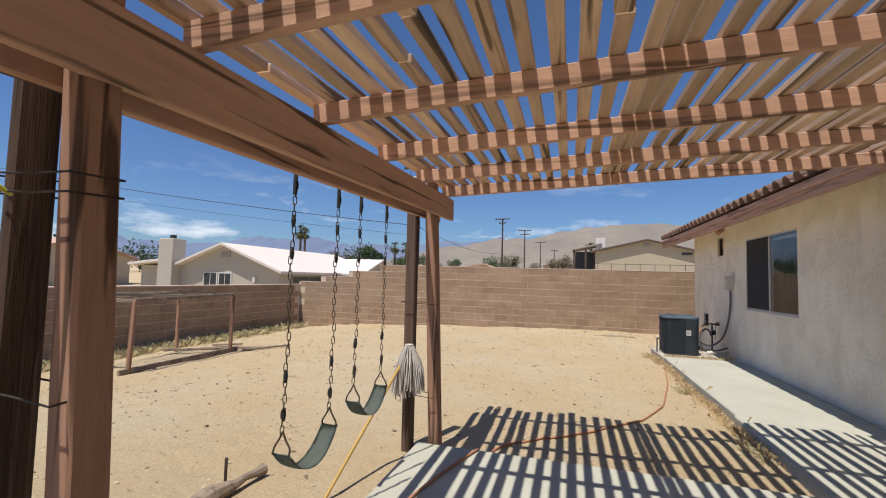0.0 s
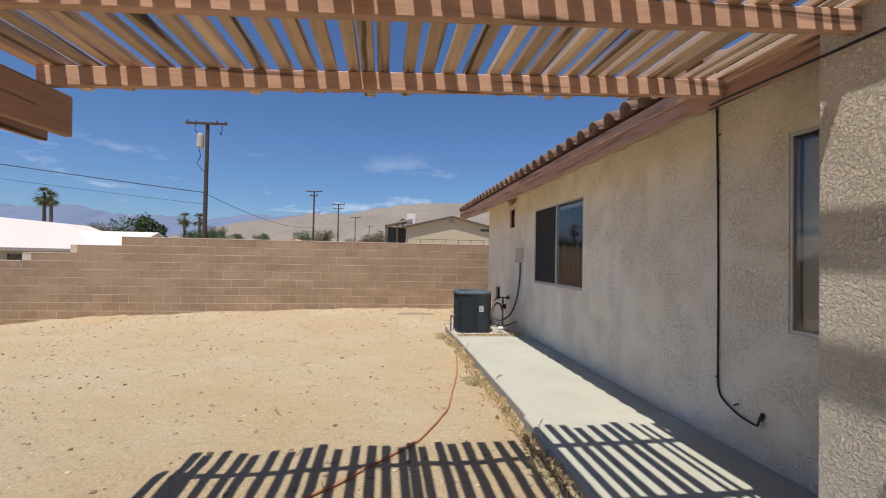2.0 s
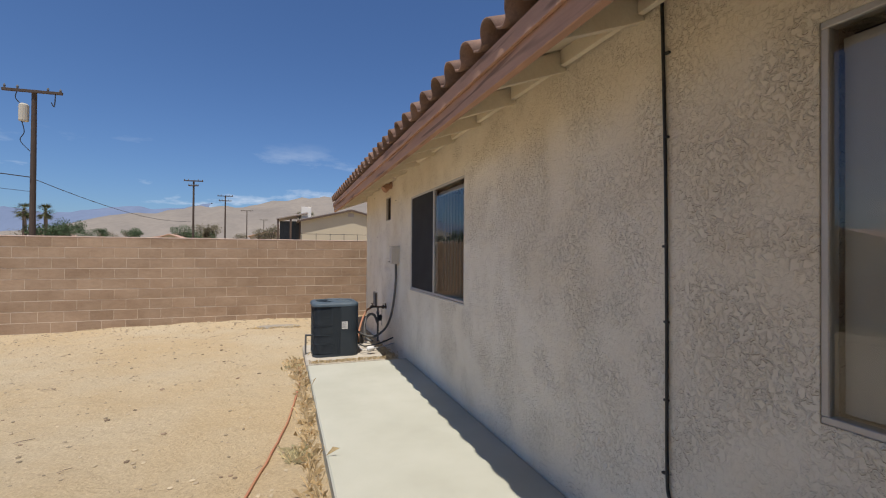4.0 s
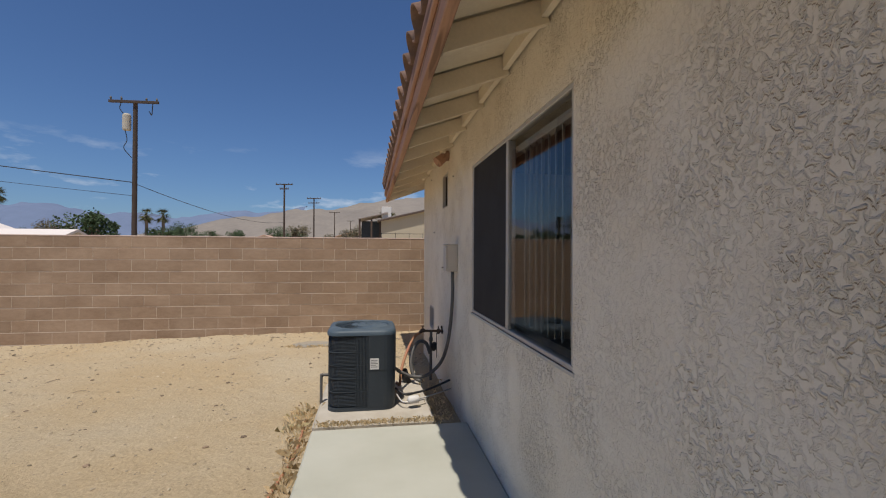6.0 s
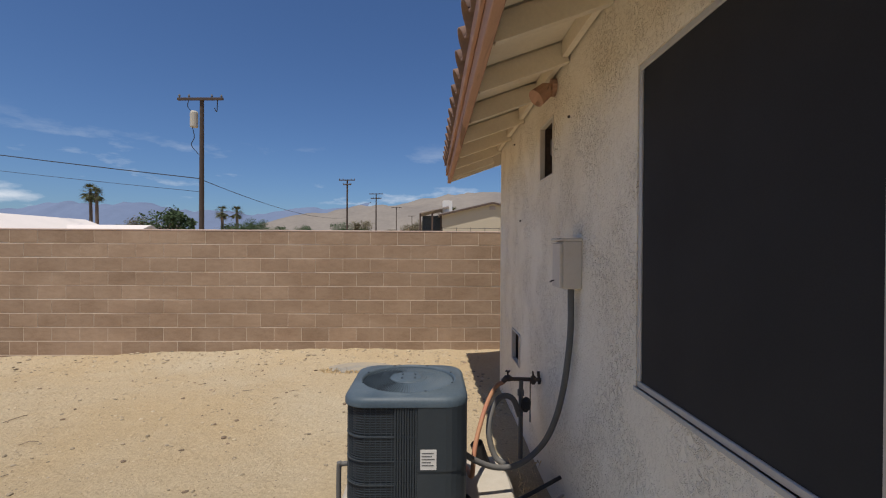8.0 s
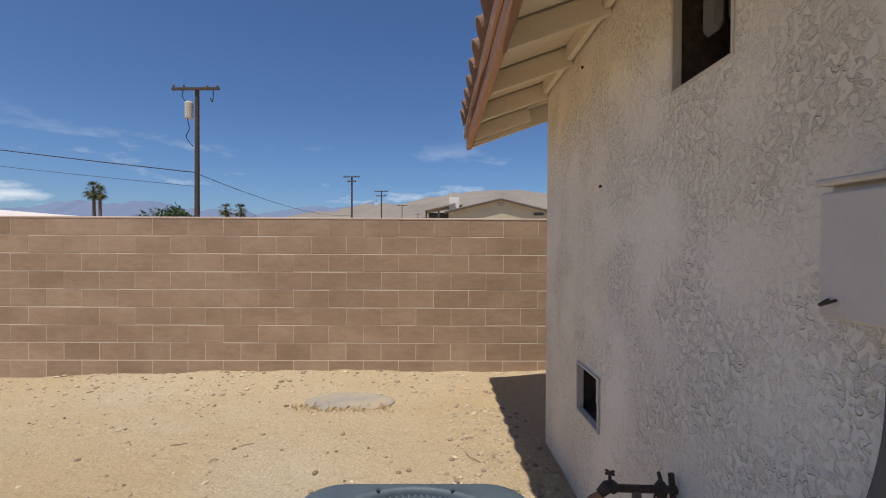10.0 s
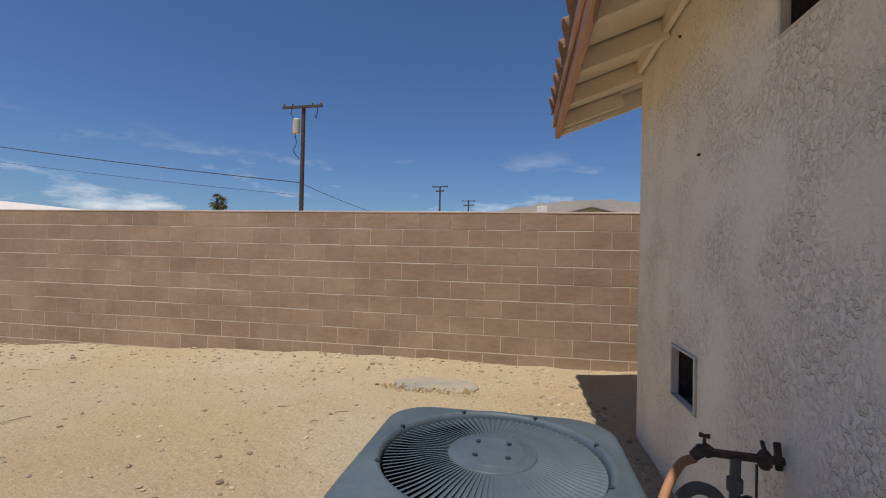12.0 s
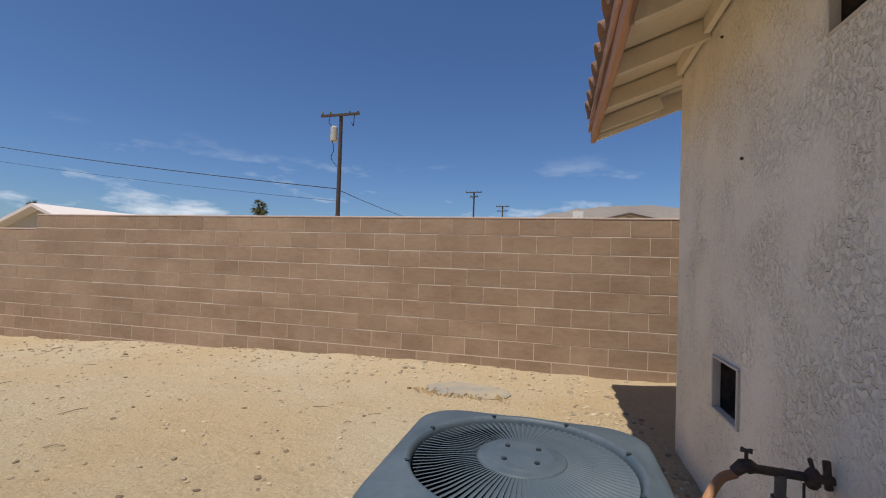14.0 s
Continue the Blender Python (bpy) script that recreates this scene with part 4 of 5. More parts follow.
def wire_ring(y, z, label, yy=0.0):
    p = [(-1.022, y - 0.07, z), (-1.022, y + 0.06, z + 0.006), (-1.175, y + 0.055, z + 0.01), (-1.335, y + 0.06, z + 0.014), (-1.34, y - 0.065, z + 0.012), (-1.17, y - 0.055, z + 0.004)]
    return tagged(part("tie_wire", tube(p, 0.0028, 5, closed=True), M["wire"]), label, "wire")


for y, zs in ((0.585, (1.545, 1.50, 1.03)), (3.46, (1.10, 0.33))):
    for z in zs:
        wire_ring(y, z, "dark tie wire wound round two posts")
rb_ = bmesh.new()
for k in range(3):
    tube(smooth_path([(-1.235, 0.535, 1.50), (-1.24, 0.515 - 0.01 * k, 1.51 + 0.008 * k), (-1.25, 0.50, 1.505 - 0.01 * k), (-1.26, 0.48 - 0.012 * k, 1.49)], 4), 0.004, 5, rb_)
tagged(part("ribbon", rb_, plain("yellow_ribbon", (0.62, 0.56, 0.08), 0.6)), "bright yellow ribbon scrap tied to a post", "ribbon")


def log(name, p, q, r0, label):
    pts = [Vector(p).lerp(Vector(q), i / 7) + Vector((rm.uniform(-.008, .008), 0, rm.uniform(-.006, .006))) for i in range(8)]
    return tagged(part(name, tube(pts, r0, 9, radii=[r0 * (0.75 + 0.35 * math.sin(i * 0.8 + 0.6)) for i in range(8)]), M["grey_wood"]), label, "log")


M["grey_wood"] = material("grey_wood", (0.30, 0.235, 0.175), 0.95, 0, 0.25, 6, 50, 0.6, 0.008, (0.15, 0.115, 0.09), 0.9, cracks=0.6)
g0 = ground_z(-2.1, 2.6)
log("log", (-2.17, 2.11, g0 + 0.05), (-2.10, 2.70, g0 + 0.055), 0.06, "weathered split log lying on the sand")
tagged(part("stake", bar((-2.23, 2.46, g0 - 0.1), (-2.24, 2.47, g0 + 0.20), 0.02, 0.02, 0.003), M["rust"]), "short rusty iron stake in the sand", "stake")

# ---- long hose on the sand ----
hp = []
for x, y in ((-1.30, 1.2), (-0.95, 2.2), (-0.80, 2.85), (-0.62, 3.45), (-0.45, 3.85), (-0.2, 4.05), (0.08, 4.2), (0.38, 4.5), (0.80, 5.0), (1.10, 5.6), (1.28, 6.3), (1.48, 7.2), (1.62, 8.2), (1.66, 8.8), (1.64, 9.4)):
    zt = -0.045 if y < 3.42 and x > -1.16 else ground_z(x, y)
    hp.append((x, y, zt + 0.014))
hp2 = [Vector((p.x, p.y, (-0.045 if p.y < 3.42 and p.x > -1.16 else ground_z(p.x, p.y)) + 0.012)) for p in smooth_path(hp, 10)]
tagged(part("garden_hose", tube(hp2, 0.010, 8), M["hose"], smooth=True), "faded orange garden hose lying across the sand", "hose")

# ---- wooden frame by the far wall ----
ff = thing("wooden_frame", "broken reddish timber frame with grey mesh top", "frame")
X0, X1, Y0, Y1 = -8.35, -6.9, 5.55, 7.8
FZ = 0.80
for x, y in ((X0, Y0), (X1, Y0), (X0, Y1), (X1, Y1)):
    part("leg", bar((x + rm.uniform(-.05, .05), y + rm.uniform(-.04, .04), ground_z(x, y) - 0.05), (x, y, FZ), 0.07, 0.05, 0.005), M["post"], ff)
for p, q in (((X0, Y0, FZ), (X1, Y0, FZ - 0.02)), ((X0, Y1, FZ), (X1, Y1, FZ)), ((X0, Y0, FZ + 0.02), (X0, Y1, FZ + 0.03)), ((X1, Y0, FZ + 0.0), (X1, Y1, FZ + 0.03))):
    part("top_rail", bar(p, q, 0.05, 0.06, 0.005), M["grey_wood"], ff)
part("bottom_board", bar((X1, Y0 - 0.2, ground_z(X1, Y0) + 0.04), (X1, Y1 + 0.2, ground_z(X1, Y1) + 0.05), 0.05, 0.10, 0.005), M["grey_wood"], ff)
part("bottom_board", bar((X0, Y1 - 0.3, ground_z(X0, Y1) + 0.10), (X1, Y1 + 0.05, ground_z(X1, Y1) + 0.08), 0.12, 0.04, 0.005), M["grey_wood"], ff)
mt = bmesh.new()
for k in range(30):
    u = k / 29
    y = Y0 + (Y1 - Y0) * u
    tube([(X0, y, FZ + 0.06), ((X0 + X1) / 2, y, FZ + 0.03 + 0.01 * math.sin(k)), (X1, y, FZ + 0.06)], 0.004, 4, mt)
for k in range(20):
    x = X0 + (X1 - X0) * k / 19
    tube([(x, Y0, FZ + 0.062), (x, (Y0 + Y1) / 2, FZ + 0.04), (x, Y1, FZ + 0.062)], 0.004, 4, mt)
part("mesh_top", mt, M["grey_wood"], ff, "sagging grey wire mesh")
for p, q in (((-6.75, 8.0, 0), (-6.2, 8.9, 0)), ((-7.4, 8.3, 0), (-6.5, 8.6, 0)), ((-8.1, 8.6, 0), (-7.5, 8.9, 0))):
    a = Vector((p[0], p[1], ground_z(p[0], p[1]) + 0.03))
    b = Vector((q[0], q[1], ground_z(q[0], q[1]) + 0.03))
    tagged(part("loose_board", bar(a, b, 0.10, 0.03, 0.003), M["grey_wood"]), "loose grey board lying on the sand", "board", "boards by the frame")

# ---- utility cover in the sand ----
M["cover"] = material("cover_concrete", (0.25, 0.235, 0.21), 0.95, 0, 0.12, 5, 60, 0.3, 0.005, (0.36, 0.30, 0.21), 0.9, spec=0.1)
mc = thing("utility_cover", "round grey concrete cover half buried in sand", "cover", at=(1.35, 12.99, ground_z(1.35, 12.99) - 0.03))
n = 28
part("lid", loft([([(0.44 * math.cos(2 * math.pi * i / n) * (1 + 0.03 * math.sin(3 * i)), 0.25 * math.sin(2 * math.pi * i / n)) for i in range(n)], -0.06), ([(0.44 * math.cos(2 * math.pi * i / n) * (1 + 0.03 * math.sin(3 * i)), 0.25 * math.sin(2 * math.pi * i / n)) for i in range(n)], 0.035), ([(0.41 * math.cos(2 * math.pi * i / n), 0.23 * math.sin(2 * math.pi * i / n)) for i in range(n)], 0.045)]), M["cover"], mc)

# ---- distance: hills, houses, poles, palms ----


def far_hill(name, dist, x0, x1, top, seed, mat, label, depth=500):
    """A range of hills with gullies; top(x) gives the crest."""
    xs, rows = np.linspace(x0, x1, 150), 22
    vs, fs = [], []
    for j in range(rows):
        u = j / (rows - 1)
        for x in xs:
            h = top(x) * (1 - (1 - u) ** 1.7)
            rough = 0.5 * noise.fractal((x * 0.006, u * 3, seed), 1.0, 2.0, 6)
            g = abs(noise.noise((x * 0.011 + 0.3 * u, u * 1.2, seed + 5)))
            vs.append((x, dist + depth * u, 2 + max(0, h * (1 + 0.10 * rough) - 26 * g * u * (1 - 0.6 * u) * 2)))
    m = len(xs)
    for j in range(rows - 1):
        for i in range(m - 1):
            fs.append((j * m + i, j * m + i + 1, (j + 1) * m + i + 1, (j + 1) * m + i))
    me = bpy.data.meshes.new(name)
    me.from_pydata(vs, [], fs)
    me.materials.append(mat)
    for p in me.polygons:
        p.use_smooth = True
    return tagged(new(name, me), label, "hills", kind="structure")


M["hill"] = material("bare_hill", (0.235, 0.208, 0.182), 1.0, 0, 0.10, 0.006, 0.05, 0.3, 6, (0.19, 0.17, 0.155), 0.9, spec=0.0)
# the far range carries its distance haze as blue in the base colour
M["hill_far"] = material("far_hill_haze_blue", (0.15, 0.19, 0.28), 1.0, 0, 0.05, 0.004, 0.03, 0.1, 6, (0.13, 0.165, 0.25), 0.9, spec=0.0)


def crest_near(x):
    return 243 / (1 + math.exp(-(x + 545) / 300)) + 7 * math.sin(x / 110) + 5 * math.sin(x / 47 + 1)


def crest_far(x):
    return 185 + 22 * math.cos((x + 1600) / 218) + 7 * math.sin(x / 60)


far_hill("backdrop_hills", 1400, -1500, 2600, crest_near, 2.0, M["hill"], "bare tan desert hills")
far_hill("backdrop_far_hills", 1850, -2900, -300, crest_far, 9.0, M["hill_far"], "distant mountain range coloured with blue haze", 370)

M["far_wall"] = material("far_stucco", (0.44, 0.41, 0.35), 0.95, 0, 0.05, 0.8, 20, 0.1, 0.01, spec=0.1)
M["white_roof"] = material("white_roof", (0.66, 0.60, 0.56), 0.9, 0, 0.06, 0.6, 12, 0.1, 0.01, spec=0.1)
M["grey_roof"] = material("grey_tile_roof", (0.34, 0.30, 0.28), 0.9, 0, 0.12, 1.5, 12, 0.3, 0.02, spec=0.1)
M["dark"] = plain("dark_opening", (0.03, 0.032, 0.035), 0.3)
M["brown"] = material("brown_trim", (0.10, 0.07, 0.055), 0.9, 0, 0.1, 3, 30, 0.1, 0.004)


def gable_roof(w, l, ez, pz, over=0.5, th=0.16):
    """Two slopes; the ridge runs along y from 0 to l, the gable is w wide."""
    bm = bmesh.new()
    h = w / 2 + over
    dz = (pz - ez) / (w / 2) * over
    for s in (-1, 1):
        vs = []
        for y in (-over, l + over):
            for x, z in ((0, pz), (s * h, ez - dz)):
                vs += [bm.verts.new((x, y, z + th)), bm.verts.new((x, y, z))]
        a = vs
        for f in ((0, 2, 6, 4), (1, 5, 7, 3), (0, 1, 3, 2), (4, 6, 7, 5), (2, 3, 7, 6), (0, 4, 5, 1)):
            bm.faces.new([a[i] for i in f])
    bmesh.ops.recalc_face_normals(bm, faces=bm.faces[:])
    return bm


def gable_walls(w, l, ez, pz, base=-2.0):
    bm = bmesh.new()
    prof = [(-w / 2, base), (w / 2, base), (w / 2, ez), (0, pz), (-w / 2, ez)]
    a = [bm.verts.new((x, 0, z)) for x, z in prof]
    b = [bm.verts.new((x, l, z)) for x, z in prof]
    bm.faces.new(a)
    bm.faces.new(b[::-1])
    for i in range(5):
        bm.faces.new((a[i], b[i], b[(i + 1) % 5], a[(i + 1) % 5]))
    bmesh.ops.recalc_face_normals(bm, faces=bm.faces[:])
    return bm


def far_window(parent, x, y, z, w, h):
    wv = part("window", box(x - w / 2 - 0.08, x + w / 2 + 0.08, y - 0.06, y + 0.02, z - 0.08, z + h + 0.08), M["white"], parent)
    part("pane", box(x - w / 2, x - 0.03, y - 0.075, y - 0.05, z, z + h), M["dark"], wv)
    part("pane", box(x + 0.03, x + w / 2, y - 0.075, y - 0.05, z, z + h), M["dark"], wv)
    return wv


def roof_courses(parent, w, l, ez, pz, mat, n=8):
    bm = bmesh.new()
    for s in (-1, 1):
        for k in range(1, n):
            u = k / n
            x, z = s * (w / 2 + 0.5) * u, pz - (pz - ez) / (w / 2) * (w / 2 + 0.5) * u + 0.16
            box(x - 0.04, x + 0.04, -0.5, l + 0.5, z - 0.03, z + 0.035, 0, bm)
    part("roof_course", bm, mat, parent)


wh = thing("neighbour_house", "grey stucco house with white gable roof", "house", at=(-22.2, 24.5, -0.7))
part("wall", gable_walls(8.4, 14.0, 2.15, 3.75), M["far_wall"], wh)
part("roof", gable_roof(8.4, 14.0, 2.15, 3.75, 0.55), M["white_roof"], wh, "white coated roof")
part("gable_vent", box(-0.35, 0.35, -0.05, 0.05, 2.95, 3.35), M["grey_roof"], wh)
far_window(wh, -1.15, 0, 0.9, 1.0, 0.95)
far_window(wh, 0.05, 0, 0.9, 0.9, 0.95)
part("lamp", box(2.3, 2.5, -0.15, 0, 1.3, 1.7, 0.03), M["white"], wh)
w2 = part("wing_wall", gable_walls(7.0, 6.0, 2.1, 3.25), M["far_wall"], wh)
w2.matrix_basis = pose(6.1, 11.3, 0, 0, 0, 90)
w3 = part("wing_roof", gable_roof(7.0, 6.0, 2.1, 3.25, 0.5), M["white_roof"], wh, "white coated roof")
w3.matrix_basis = pose(6.1, 11.3, 0, 0, 0, 90)
# near-black slab that stands for the shade under the patio cover
part("patio_opening", box(4.22, 4.28, 1.6, 7.2, -0.5, 1.75), M["dark"], wh, "dark panel standing for patio shade")
chm = part("chimney", box(-5.0, -3.75, -0.75, 0.35, -1, 4.15, 0.04), M["far_wall"], wh, "tall stucco chimney")
part("flue", box(-4.5, -4.2, -0.35, -0.05, 4.15, 4.42, 0.02), M["dark"], chm)
part("side_roof", bar((-8.0, 2.0, 2.35), (-4.2, 2.0, 2.75), 5.0, 0.18, 0.02), M["white_roof"], wh)
part("side_wall", box(-7.6, -4.2, 0.3, 3.8, -1, 2.3), M["far_wall"], wh)

M["tan_wall"] = material("tan_stucco", (0.46, 0.40, 0.30), 0.95, 0, 0.05, 0.8, 20, 0.1, 0.01, spec=0.1)
M["pink_roof"] = material("pink_tile_roof", (0.50, 0.33, 0.26), 0.9, 0, 0.12, 1.5, 12, 0.3, 0.02, spec=0.1)
th = thing("neighbour_house", "tan house with pinkish tile roof and garage", "house", at=(-52, 26, -0.8))
part("wall", gable_walls(9, 14, 3.0, 4.3), M["tan_wall"], th).matrix_basis = pose(14, 0, 0, 0, 0, 90)
part("roof", gable_roof(9, 14, 3.0, 4.3, 0.5), M["pink_roof"], th, "pinkish tile roof").matrix_basis = pose(14, 0, 0, 0, 0, 90)
far_window(th, 7, -4.5, 1.0, 1.8, 1.2)

rh = thing("far_house", "tan stucco gable house with dark rake boards", "house", at=(10.3, 66, 1.9))
part("wall", gable_walls(13.4, 16, 3.75, 5.35, -3), M["tan_wall"], rh)
part("roof", gable_roof(13.4, 16, 3.75, 5.35, 0.45, 0.22), M["grey_roof"], rh, "grey tile roof")
roof_courses(rh, 13.4, 16, 3.75, 5.35, M["grey_roof"], 14)
for s in (-1, 1):
    part("rake_board", bar((0, -0.5, 5.35), (s * 7.15, -0.5, 3.64), 0.08, 0.24, 0.01), M["brown"], rh)
part("gable_vent", box(-0.4, 0.4, -0.06, 0.05, 4.5, 5.0), M["grey_roof"], rh)
part("small_window", box(4.3, 5.6, -0.08, 0.05, 3.35, 3.7), M["dark"], rh)
part("chimney", box(-6.6, -5.3, 1.0, 2.4, 2, 5.75, 0.03), M["white"], rh, "white chimney")
part("side_roof", bar((-9.8, 3.4, 4.0), (-5.8, 3.4, 4.9), 6, 0.2, 0.02), M["grey_roof"], rh)
for x in (-9.6, -8.0, -6.8):
    part("patio_post", box(x - 0.12, x + 0.12, 0.6, 0.85, -2, 4.0), M["brown"], rh)
# patio depth is a solid slab, its shade put in as dark colour
part("patio_opening", box(-9.4, -6.75, 4.0, 4.1, -2, 3.9), M["dark"], rh)
fnc = thing("iron_fence", "thin black iron fence before the far house", "fence", at=(3.5, 60, 0))
for i in range(9):
    part("post", box(i * 1.7 - 0.03, i * 1.7 + 0.03, -0.03, 0.03, -1, 3.75), M["dark"], fnc)
part("rail", box(0, 13.6, -0.02, 0.02, 3.62, 3.67), M["dark"], fnc)
part("rail", box(0, 13.6, -0.02, 0.02, 2.6, 2.65), M["dark"], fnc)
for (x, y, w, l, ez, pz) in ((-18, 95, 8, 10, 3.0, 4.4), (-45, 120, 11, 10, 3.6, 5.0), (-2.5, 130, 9, 9, 5.5, 6.8), (-75, 110, 12, 10, 3.5, 5.0), (-28, 150, 12, 9, 5.2, 6.4)):
    hs = thing("distant_house", "small pale distant house with low roof", "house", "distant houses", at=(x, y, 0))
    part("wall", gable_walls(w, l, ez, pz, -3), M["tan_wall"], hs)
    part("roof", gable_roof(w, l, ez, pz, 0.5), M["pink_roof"], hs)

M["pole"] = material("pole_wood", (0.075, 0.055, 0.045), 0.95, 0, 0.15, 3, 40, 0.2, 0.005)


def utility_pole(x, y, base, top, arms, transformer, r=0.15):
    p = thing("utility_pole", "dark timber utility pole with crossarms" if not transformer else "dark timber utility pole with grey transformer", "utility pole", "utility poles", at=(x, y, base))
    h = top - base
    part("shaft", tube([(0, 0, 0), (0, 0, h)], r, 12, radii=[r, r * 0.75]), M["pole"], p)
    for z, L in arms:
        part("crossarm", bar((-L / 2, -0.18, h - z), (L / 2, -0.18, h - z + 0.05), 0.14, 0.16, 0.01), M["pole"], p)
        for u in (-0.46, -0.25, 0.25, 0.46):
            part("insulator", tube([(u * L, -0.18, h - z + 0.05), (u * L, -0.18, h - z + 0.22), (u * L, -0.18, h - z + 0.32)], 0.06, 8, radii=[0.03, 0.07, 0.03]), M["conduit"], p)
    if transformer:
        part("transformer", tube([(-0.42, -0.15, h - 1.95), (-0.42, -0.15, h - 1.9), (-0.42, -0.15, h - 1.0), (-0.42, -0.15, h - 0.9)], 0.3, 14, radii=[0.20, 0.24, 0.24, 0.16]), M["far_wall"], p, "pale grey transformer can")
        part("drop_wire", tube(smooth_path([(-0.5, -0.2, h - 1.9), (-0.35, -0.25, h - 2.6), (-0.55, -0.2, h - 3.1), (-0.1, -0.2, h - 3.7)]), 0.025, 5), M["black"], p)
        part("drop_wire", tube(smooth_path([(1.1, -0.2, h - 0.1), (1.05, -0.2, h - 0.9), (0.9, -0.2, h - 0.7)]), 0.03, 5), M["black"], p)
        part("drop_wire", tube(smooth_path([(-0.7, -0.2, h - 0.1), (-0.8, -0.2, h - 0.6), (-0.5, -0.2, h - 1.0)]), 0.025, 5), M["black"], p)
    return p


utility_pole(-12.7, 36.3, -0.5, 11.0, ((0.15, 2.9),), True, 0.17)
utility_pole(-12.0, 82, 2, 12.6, ((0.15, 2.7), (0.9, 1.4)), False, 0.17)
utility_pole(-10.3, 107, 3, 13.3, ((0.2, 3.0), (1.2, 2.4)), False, 0.17)
utility_pole(-9.2, 150, 4, 14.0, ((0.2, 3.4),), False, 0.16)
utility_pole(-6.0, 190, 4.5, 14.0, ((0.2, 3.0),), False, 0.16)
utility_pole(-1.5, 230, 5, 14.0, ((0.2, 3.0),), False, 0.16)


def span(p, q, sag, r, label):
    p, q = Vector(p), Vector(q)
    pts = [p.lerp(q, i / 16) - Vector((0, 0, sag * 4 * (i / 16) * (1 - i / 16))) for i in range(17)]
    return tagged(part("overhead_wire", tube(pts, r, 5), M["black"]), label, "wire")


span((-12.75, 36.1, 5.75), (-90, 36.1, 17.2), 0.9, 0.03, "black overhead cable sagging between utility poles")
span((-12.75, 36.1, 4.9), (-90, 36.1, 15.4), 0.9, 0.014, "thin overhead telephone wire beside the pole")
span((-12.7, 36.3, 5.7), (-12.0, 82, 6.2), 0.9, 0.022, "black overhead cable sagging between utility poles")

M["frond"] = material("palm_frond", (0.075, 0.085, 0.03), 0.8, 0, 0.2, 1, 9, 0.0, second=(0.13, 0.11, 0.05), island=0.3)
M["palm_trunk"] = material("palm_trunk", (0.16, 0.12, 0.09), 0.95, 0, 0.2, 2, 8, 0.4, 0.03)
M["leaf"] = material("tree_leaf", (0.045, 0.075, 0.03), 0.75, 0, 0.2, 1, 9, 0.0, island=0.4)
M["dry_leaf"] = material("dry_shrub_leaf", (0.14, 0.12, 0.075), 0.9, 0, 0.2, 1, 9, 0.0, island=0.4)


def palm(x, y, base, top, crown, seed):
    rr = random.Random(seed)
    p = thing("palm_tree", "tall fan palm with shaggy green crown", "palm tree", "fan palms", at=(x, y, base))
    h = top - base
    part("trunk", tube([(0, 0, 0), (0.1, 0, h * 0.5), (0, 0, h - crown * 0.5)], 0.3, 9, radii=[0.38, 0.28, 0.24]), M["palm_trunk"], p)
    cb = bmesh.new()
    for i in range(64):
        a = rr.uniform(0, 6.28)
        el = rr.uniform(-1.1, 1.3)
        L = crown * rr.uniform(0.6, 0.85)
        d = Vector((math.cos(a) * math.cos(el), math.sin(a) * math.cos(el), math.sin(el)))
        side = d.cross(Vector((0, 0, 1)))
        if side.length < 0.05:
            side = Vector((1, 0, 0))
        side.normalize()
        o = Vector((0, 0, h - crown * 0.5))
        stem_end = o + d * L * 0.5
        for k in range(9):
            f = (k - 4) / 4
            tip = stem_end + (d * math.cos(f * 1.2) + side * math.sin(f * 1.2)) * L * 0.5 - Vector((0, 0, 0.10 * L * (1 + abs(f))))
            w_ = side * L * 0.035
            vs = [cb.verts.new(stem_end - w_), cb.verts.new(stem_end + w_), cb.verts.new(tip)]
            cb.faces.new(vs)
        q = side * 0.03 * crown
        cb.faces.new([cb.verts.new(o - q), cb.verts.new(o + q), cb.verts.new(stem_end)])
    part("crown", cb, M["frond"], p)
    return p


palm(-61.5, 91.5, 0, 12.6, 2.9, 1)
palm(-60.0, 91.0, 0, 11.9, 2.3, 2)
palm(-38.3, 93.8, 1, 9.0, 2.3, 3)
palm(-36.0, 95, 1, 9.0, 2.3, 4)
palm(4.5, 100, 2, 9.6, 2.6, 5)
palm(6.6, 101, 2, 9.7, 2.6, 6)
palm(-95, 70, -1, 9.6, 2.6, 8)


